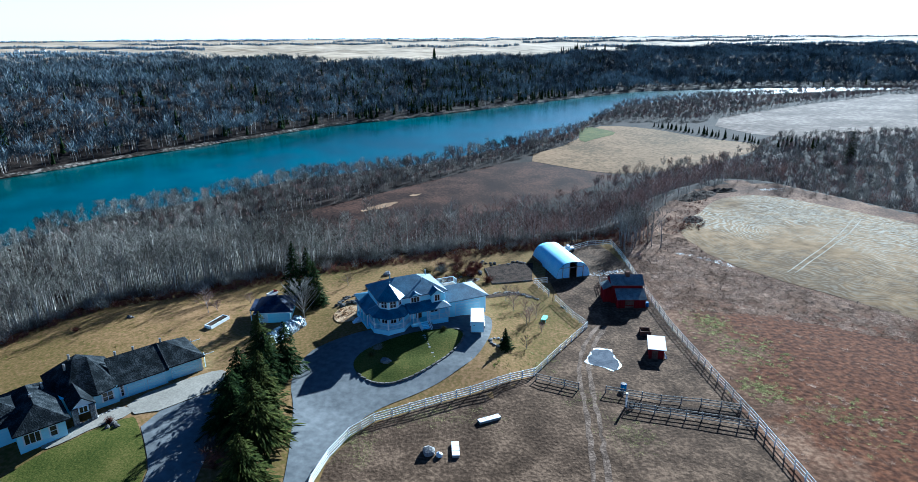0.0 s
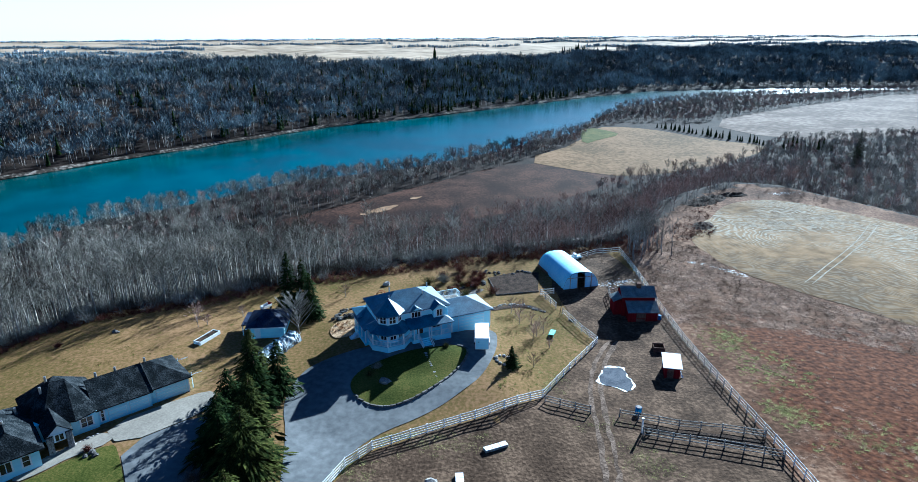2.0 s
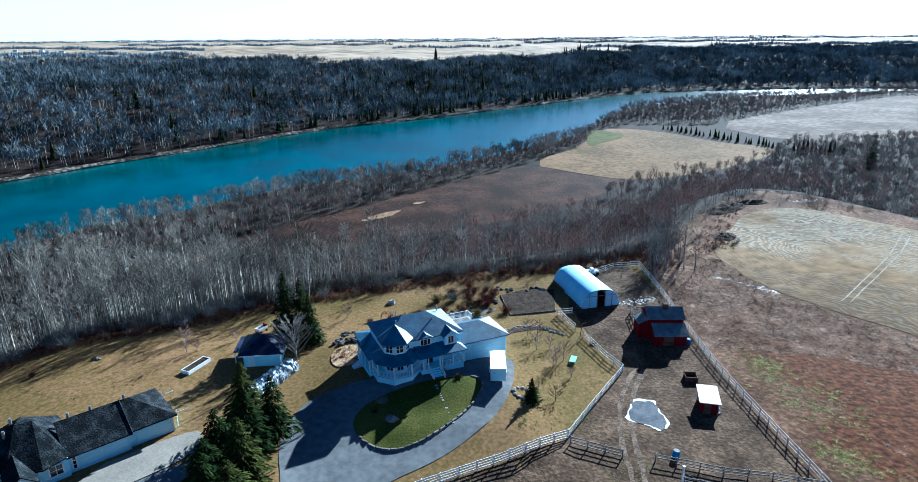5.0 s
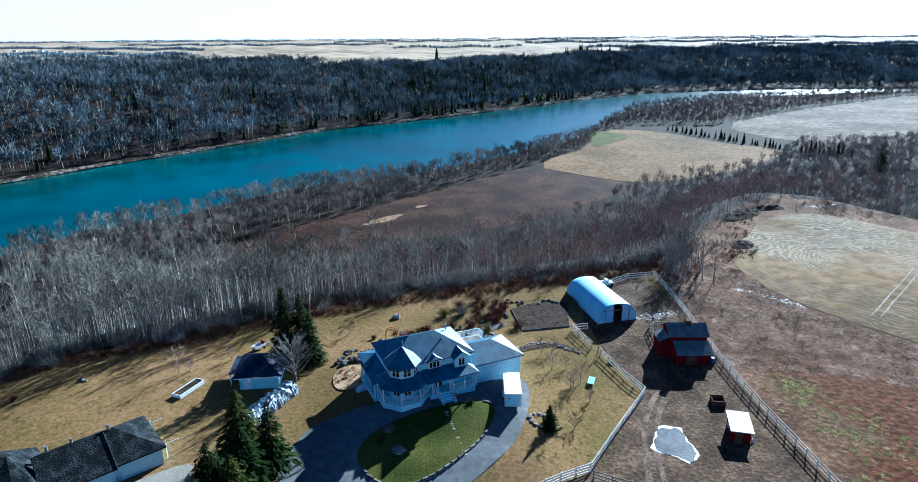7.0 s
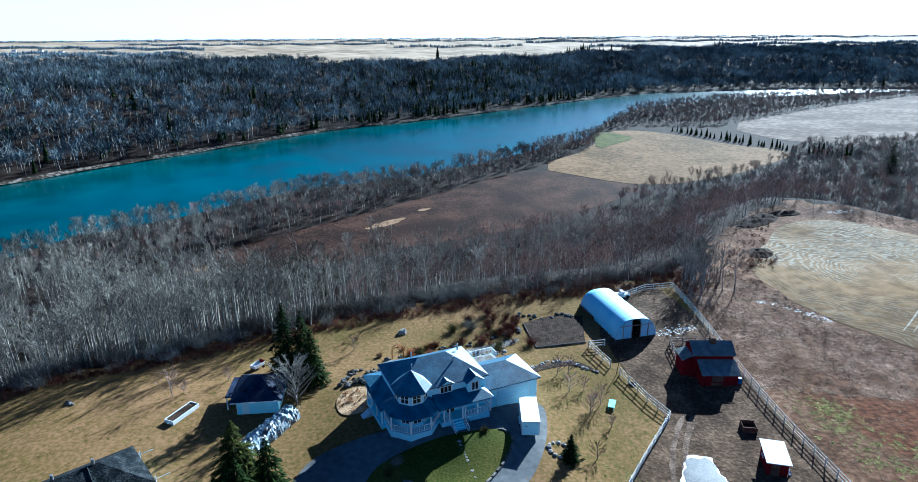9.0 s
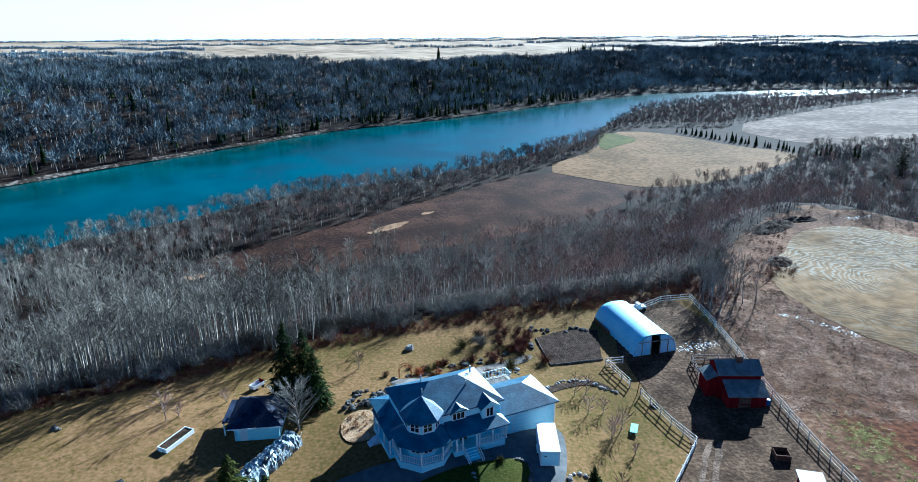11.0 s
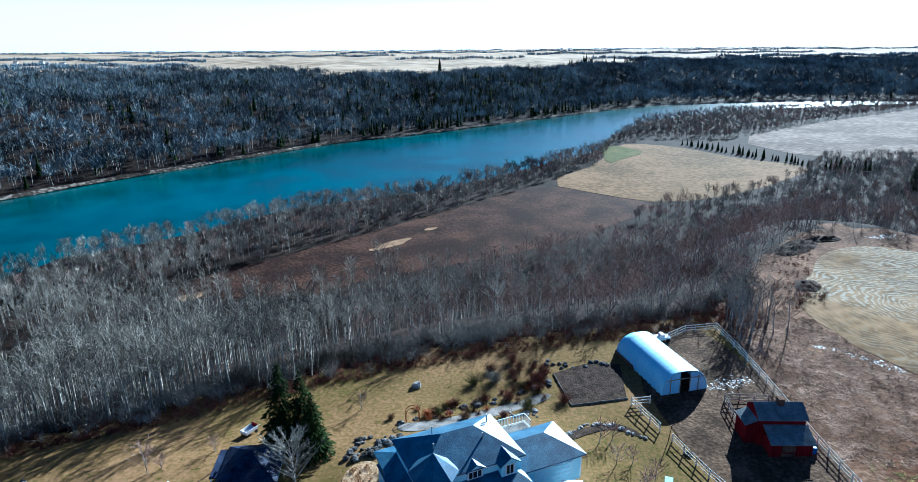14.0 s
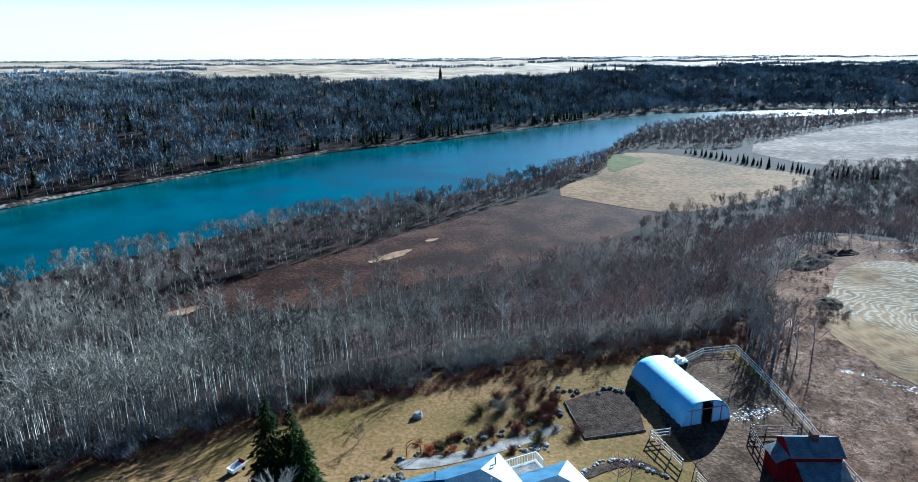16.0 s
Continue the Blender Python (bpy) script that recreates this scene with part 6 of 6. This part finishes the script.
for x, y, tall, key, label in ((-2.4, 127.3, 2.4, "olive", "dense olive green shrub on the back lawn"), (1.1, 128.2, 2.8, "twig", "leafless grey shrub on the back lawn"), (5.7, 119.6, 2.0, "olive", "dark olive shrub beside the path"),
                               (11.4, 121.9, 2.4, "redtwig", "red-brown leafless shrub beside the garden bed"), (-9.4, 116.6, 1.6, "rust", "rust orange shrub beside the path"), (-7.8, 117.4, 1.5, "olive", "olive shrub beside the path"),
                               (-3.8, 116.2, 1.4, "straw", "straw-coloured dry grass clump"), (-0.7, 122.2, 1.6, "redtwig", "red-brown shrub by the rocks"), (3.0, 122.6, 1.8, "redtwig", "red-brown shrub by the rocks"), (-5.4, 120.6, 1.6, "redtwig", "red-brown shrub by the rocks"),
                               (8.0, 125.4, 1.8, "redtwig", "red-brown shrub by the path"), (1.8, 117.0, 1.3, "redtwig", "red-brown shrub by the path"), (7.6, 128.4, 2.2, "redtwig", "red-brown shrub on the slope"), (-25.8, 58.4, 3.0, "redtwig", "red twigged leafless shrub"),
                               (-27.6, 61.0, 2.6, "twig", "grey leafless shrub beside the drive"), (-14.6, 116.0, 1.0, "straw", "straw-coloured dry grass clump"), (0.6, 131.4, 2.2, "redtwig", "red-brown shrub at the rim"), (4.5, 134.5, 2.4, "redtwig", "red-brown shrub at the rim"),
                               (-8.6, 86.0, 1.3, "twig", "grey leafless shrub on the lawn island"), (-9.4, 84.0, 1.1, "olive", "dark shrub on the lawn island"), (2.2, 92.6, 1.0, "olive", "small shrub at the porch"), (-0.4, 94.4, 1.0, "olive", "small shrub at the porch"),
                               (-66, 97, 1.0, "redtwig", "small red-brown shrub on the lawn"), (-44.0, 67.6, 1.0, "redtwig", "small brown shrub on the front lawn")):
    (x, y), = sunk([(x, y)])
    bush(x, y, tall, M[key], label)

for i in range(34):
    k = rng.uniform(0, 1)
    x, y = -10 + 19 * k + rng.normal(0, 0.8), 116.2 + 9.5 * k + rng.choice([-1.9, 1.9]) + rng.normal(0, 0.5)
    bush(x, y, rng.uniform(0.6, 1.5), M[("redtwig", "rust", "olive", "straw", "redtwig")[i % 5]], "low shrub along the garden path in autumn colour", 1.2, 160)
for i in range(9):
    bush(rng.uniform(4, 11), rng.uniform(126, 134), rng.uniform(1.2, 2.4), M["redtwig"], "red-brown leafless shrub on the garden slope", 1.1, 260)
stones_thing("garden_rock", [(rr.uniform(8, 21), 133.6 + rr.uniform(-1.5, 1.2), rr.uniform(0.5, 1.1)) for i in range(22)], 0.42, M["rock"], "grey rock behind the vegetable bed", "rock", 0.7, 15, "rocks behind the garden bed")
kerb_line("bed_edging", [(11.0, 130.5), (12.4, 120.8), (21.6, 122.8)], "low pale board edging of the garden bed", 0.18, 0.25, 1.2)

# rough pasture tussocks, field edge brush, rim grass
M["drygrass"] = mat("dry grass tufts", (0.12, 0.075, 0.046), (0.38, 0.27, 0.195), 0.25, random_tint=0.35, island=True, fine=0.3)
M["greengrass"] = mat("green grass tufts", (0.11, 0.12, 0.03), (0.32, 0.29, 0.11), 0.6, random_tint=0.35, island=True)


def tuft(r, tall, n, w, spread):
    """A low matted tuft of blades that lie over."""
    V, Fs = [], []
    for i in range(n):
        a, k = r.uniform(0, 6.283), r.uniform(0.3, 1.0)
        c = np.array([r.normal(0, 0.2), r.normal(0, 0.2), 0.0]) * spread
        tip = c + np.array([math.cos(a) * k * spread, math.sin(a) * k * spread, tall * r.uniform(0.3, 1.0)])
        sd = np.array([-math.sin(a), math.cos(a), 0]) * w
        V.append(np.array([c - sd, c + sd, tip])), Fs.append(np.array([(0, 1, 2)]) + 3 * i)
    return np.concatenate(V), np.concatenate(Fs), np.zeros(n)


tuft_kinds = [tuft(rng, rng.uniform(0.08, 0.22), 20, 0.07, rng.uniform(0.5, 0.9)) for _ in range(8)]
tufts = Soup()
px_, py_ = spots(rng, [(46.5, 108), (46.5, 146), (58, 158), (66, 150), (68, 134), (80, 114), (112, 90), (100, 84), (64, 104)], 0.36)
scatter(tufts, rng, tuft_kinds, px_, py_, (0.5, 1.5), 0.03)
px_, py_ = spots(rng, [(47.5, 50), (47.5, 112), (64, 106), (100, 86), (110, 50)], 4.5)
scatter(tufts, rng, tuft_kinds, px_, py_, (0.4, 1.0), 0.03)
px_, py_ = spots(rng, [(-12, 52), (-8, 66), (17, 79), (29, 99), (44, 104), (45.5, 60), (45, 50)], 5)
scatter(tufts, rng, tuft_kinds, px_, py_, (0.3, 0.7), 0.03)
tufts.build("pasture_tufts", [M["drygrass"]], "dry grey-brown grass tufts of the rough pasture", "grass")
lawn_kinds = [tuft(rng, rng.uniform(0.05, 0.12), 10, 0.05, rng.uniform(0.3, 0.6)) for _ in range(8)]
M["lawngrass"] = mat("dry lawn blades", (0.085, 0.070, 0.016), (0.25, 0.16, 0.07), 0.12, c3=(0.16, 0.11, 0.035), random_tint=0.3, island=True, fine=0.4)
lawn, fresh = Soup(), Soup()
M["freshgrass"] = mat("yellow-green lawn blades", (0.065, 0.075, 0.010), (0.20, 0.165, 0.04), 0.12, c3=(0.125, 0.118, 0.022), random_tint=0.3, island=True, fine=0.4)
for poly, area in (([(-78, 92), (-57, 112), (-25, 127), (0, 137), (11, 136), (11, 122), (-12, 108), (-21, 96), (-31, 92), (-36, 84), (-52, 70), (-64, 74)], 1.15), ([(11.5, 97), (13, 120), (23, 120), (28.5, 101), (22, 90.5), (16.5, 81.5), (9.5, 79.5), (10.5, 86)], 0.9)):
    px_, py_ = spots(rng, poly, area)
    green = rng.uniform(0, 1, len(px_)) < np.interp(px_, (-50, -30, -10, 12), (0.15, 0.4, 0.45, 0.75))
    scatter(lawn, rng, lawn_kinds, px_[~green], py_[~green], (0.5, 1.3), 0.02)
    scatter(fresh, rng, lawn_kinds, px_[green], py_[green], (0.5, 1.3), 0.02)
fresh.build("green_blades", [M["freshgrass"]], "short yellow-green blades of the mown lawn", "grass")
lawn.build("lawn_blades", [M["lawngrass"]], "short dry blades of the mown lawn", "grass")
greens = Soup()
for cx, cy, sx, sy, n in ((52, 77, 1.6, 1.6, 150), (28.5, 66.5, 2.0, 2.2, 320), (1.0, 70.5, 4.5, 1.2, 420), (-8.5, 63.5, 1.2, 2.6, 220), (53, 100, 2.2, 4.5, 300), (19.5, 84, 1.2, 2.5, 120), (24.5, 74.5, 2.5, 1.2, 140), (56, 88, 3, 3, 160), (60, 70, 4, 3, 140)):
    scatter(greens, rng, tuft_kinds, rng.normal(cx, sx, n), rng.normal(cy, sy, n), (0.4, 0.9), 0.02)
greens.build("grass_clumps", [M["greengrass"]], "patches of green rough grass in the paddock and pasture", "grass")
M["bedgrass"] = mat("bleached orange grass clumps", (0.18, 0.10, 0.045), (0.50, 0.33, 0.17), 0.8, random_tint=0.35, island=True)
clump = [tuft(rng, rng.uniform(0.4, 0.7), 26, 0.04, rng.uniform(0.4, 0.6)) for _ in range(4)]
bed = Soup()
px_, py_ = spots(rng, [(-18.6, 101), (-17.3, 98.3), (-14.8, 97.9), (-13.5, 99.8), (-14.1, 102.6), (-16.4, 104.6), (-18.3, 103.6)], 0.55)
scatter(bed, rng, clump, px_, py_, (0.6, 1.2), 0.0)
bed.build("bed_grass", [M["bedgrass"]], "bleached orange grass clumps in the mulch bed", "grass")
flake = [tuft(rng, 0.06, 9, 0.14, 0.3) for _ in range(4)]
snow = Soup()
for x0, y0, x1, y1, wd, n in ((35.8, 125.8, 43.0, 128.4, 0.7, 150), (64.0, 137.0, 70.0, 130.8, 0.6, 90), (59.6, 139.8, 63.2, 138.2, 0.4, 40), (112, 206, 120, 208, 0.9, 120)):
    k = rng.uniform(0, 1, n)
    scatter(snow, rng, flake, x0 + (x1 - x0) * k + rng.normal(0, wd, n), y0 + (y1 - y0) * k + rng.normal(0, wd, n), (0.25, 0.85), -0.04)
snow.build("snow_flecks", [M["ice"]], "thin melting snow flecks on the ground", "snow")
brush = Soup()
px_, py_ = spots(rng, [(60, 160), (64, 152), (69, 160), (78, 176), (86, 190), (92, 202), (84, 196), (72, 178)], 3.0)
scatter(brush, rng, bush_kinds, px_, py_, (0.3, 0.8))
px_, py_ = spots(rng, [(66, 158), (70, 166), (76, 172), (78, 168), (72, 158)], 1.4)
scatter(brush, rng, bush_kinds, px_, py_, (0.4, 0.9))
px_, py_ = spots(rng, [(46, 141), (46, 150), (56, 160), (60, 158), (54, 146)], 2.2)
scatter(brush, rng, bush_kinds, px_, py_, (0.4, 0.9))
brush.build("field_edge_brush", [M["redtwig"]], "dark red-brown brush along the field edge", "shrubs")


def earth_mound(x, y, w, d, hgt, rot, label):
    bm = bmesh.new()
    bmesh.ops.create_grid(bm, x_segments=22, y_segments=14, size=1)
    for v in bm.verts:
        k = max(0.0, 1 - (v.co.x ** 2 + v.co.y ** 2) ** 0.5)
        v.co.z = hgt * (k ** 0.6) * (0.8 + 0.7 * noise.noise((v.co.x * 3 + x, v.co.y * 3, 1))) - 0.15
        v.co.x, v.co.y = v.co.x * w, v.co.y * d
    me = bpy.data.meshes.new("earth_mound")
    bm.to_mesh(me)
    bm.free()
    me.materials.append(M["soil"])
    ob = new("earth_mound", me)
    ob.matrix_world = pose(x, y, gz(x, y), 0, 0, rot)
    tagged(ob, label, "mound")


earth_mound(86, 197, 10, 4.0, 1.8, 40, "long dark soil heap at the field edge")
earth_mound(97, 204, 6, 2.6, 1.4, 15, "dark soil heap at the field edge")
earth_mound(74, 169, 5, 3.0, 1.2, 55, "dark brush and soil heap at the field edge")

for i in range(30):
    x, y = rng.uniform(45.5, 57), rng.uniform(137, 159)
    if x > 49 and y < 142:
        y += 10
    tree_thing("poplar_tree", bare_tree(rng, rng.uniform(8, 11.5), 14, 170, 0.06, 0.13, 0.24, 0.25), x, y, 1.0, [M["bark"], M["twig"]], "tall leafless grey poplar by the fence corner", "tree")

# windbreak of young spruces on the flat
small = [spire(rng, rng.uniform(6, 8.5), rng.uniform(1.2, 1.7), 7, 9) for _ in range(6)]
for i in range(32):
    k = i / 31
    x, y = 187 + 55 * k + rng.uniform(-2, 2), 570 - 103 * k
    tree_thing("windbreak_spruce", small[i % 6], x, y, rng.uniform(0.6, 1.0), con, "young dark spruce in a windbreak row", "tree")["group"] = "windbreak row"
for i in range(12):
    k = i / 11
    tree_thing("windbreak_spruce", small[i % 6], 244 + 30 * k, 456 - 10 * k, rng.uniform(0.8, 1.3), con, "young dark spruce in a windbreak row", "tree")["group"] = "windbreak row"

# ---------------- far plain ----------------
far = Soup()
# pale blue-grey base colour stands in for haze over the shelterbelts
M["hazetree"] = mat("haze-coloured shelterbelt trees", (0.08, 0.11, 0.135), (0.18, 0.225, 0.26), 0.02, random_tint=0.3, island=True)
low_spruce = [spire(rng, rng.uniform(9, 14), rng.uniform(5, 8), 2, 7) for _ in range(6)]
for x0, y0, x1, y1, n in ((-1900, 2500, -900, 2300, 240), (-1500, 2900, -300, 3000, 200), (-700, 3600, 900, 3700, 260), (300, 3000, 1500, 2800, 240), (900, 2300, 2200, 2200, 300), (-2600, 3600, -1000, 3900, 220), (1200, 3600, 2900, 3300, 260),
                          (-250, 2500, 250, 2560, 60), (-1900, 1950, -760, 1820, 260), (-1500, 1700, -700, 1640, 120), (500, 4200, 2500, 4300, 200), (-2400, 4400, 300, 4500, 260), (420, 2160, 640, 2220, 40)):
    n = n * 4
    k = rng.uniform(0, 1, n)
    xs, ys = x0 + (x1 - x0) * k + rng.uniform(-10, 10, n), y0 + (y1 - y0) * k + rng.uniform(-25, 25, n)
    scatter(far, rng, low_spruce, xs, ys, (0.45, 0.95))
far.build("far_treelines", [M["bark"], M["hazetree"]], "shelterbelts in haze-coloured blue-grey across the distant farmland", "trees")
for x, y in ((60, 1500), (90, 1560), (120, 1640), (40, 1620), (160, 1540), (200, 1600), (10, 1560), (-40, 1640), (240, 1680), (-90, 1600), (140, 1490), (180, 1720), (-10, 1750), (70, 1780)):
    bm = bmesh.new()
    bmesh.ops.create_cone(bm, cap_ends=True, segments=14, radius1=0.95, radius2=0.95, depth=1.6)
    bm.transform(Matrix.Translation((0, 0, 0.95)) @ Matrix.Rotation(math.pi / 2, 4, 'Y'))
    bmesh.ops.bevel(bm, geom=[e for e in bm.edges if len(e.link_faces) == 2 and e.calc_face_angle() > 1], offset=0.12, segments=1, affect='EDGES')
    me = bpy.data.meshes.new("hay_bale")
    bm.to_mesh(me)
    bm.free()
    me.materials.append(M["straw"])
    ob = new("hay_bale", me)
    ob.matrix_world = pose(x, y, gz(x, y) - 0.05, 0, 0, rng.uniform(0, 180))
    tagged(ob, "round straw bale on the distant field", "bale", "hay bales")
for x, y, w, l, hh in ((-1348, 2109, 7, 12, 8), (-1290, 2120, 8, 16, 4), (-1420, 2090, 7, 12, 4)):
    t = empty("farm_building", pose(x, y, gz(x, y), 0, 0, 12), "distant white farm building", "building")
    box("wall", (-l / 2, -w / 2, -1), (l / 2, w / 2, hh), M["trim"], t)
    hip_roof("roof", -l / 2 - 0.5, l / 2 + 0.5, -w / 2 - 0.5, w / 2 + 0.5, hh, 0.5, M["barnroof"], t, "", 'u', (0, 0))
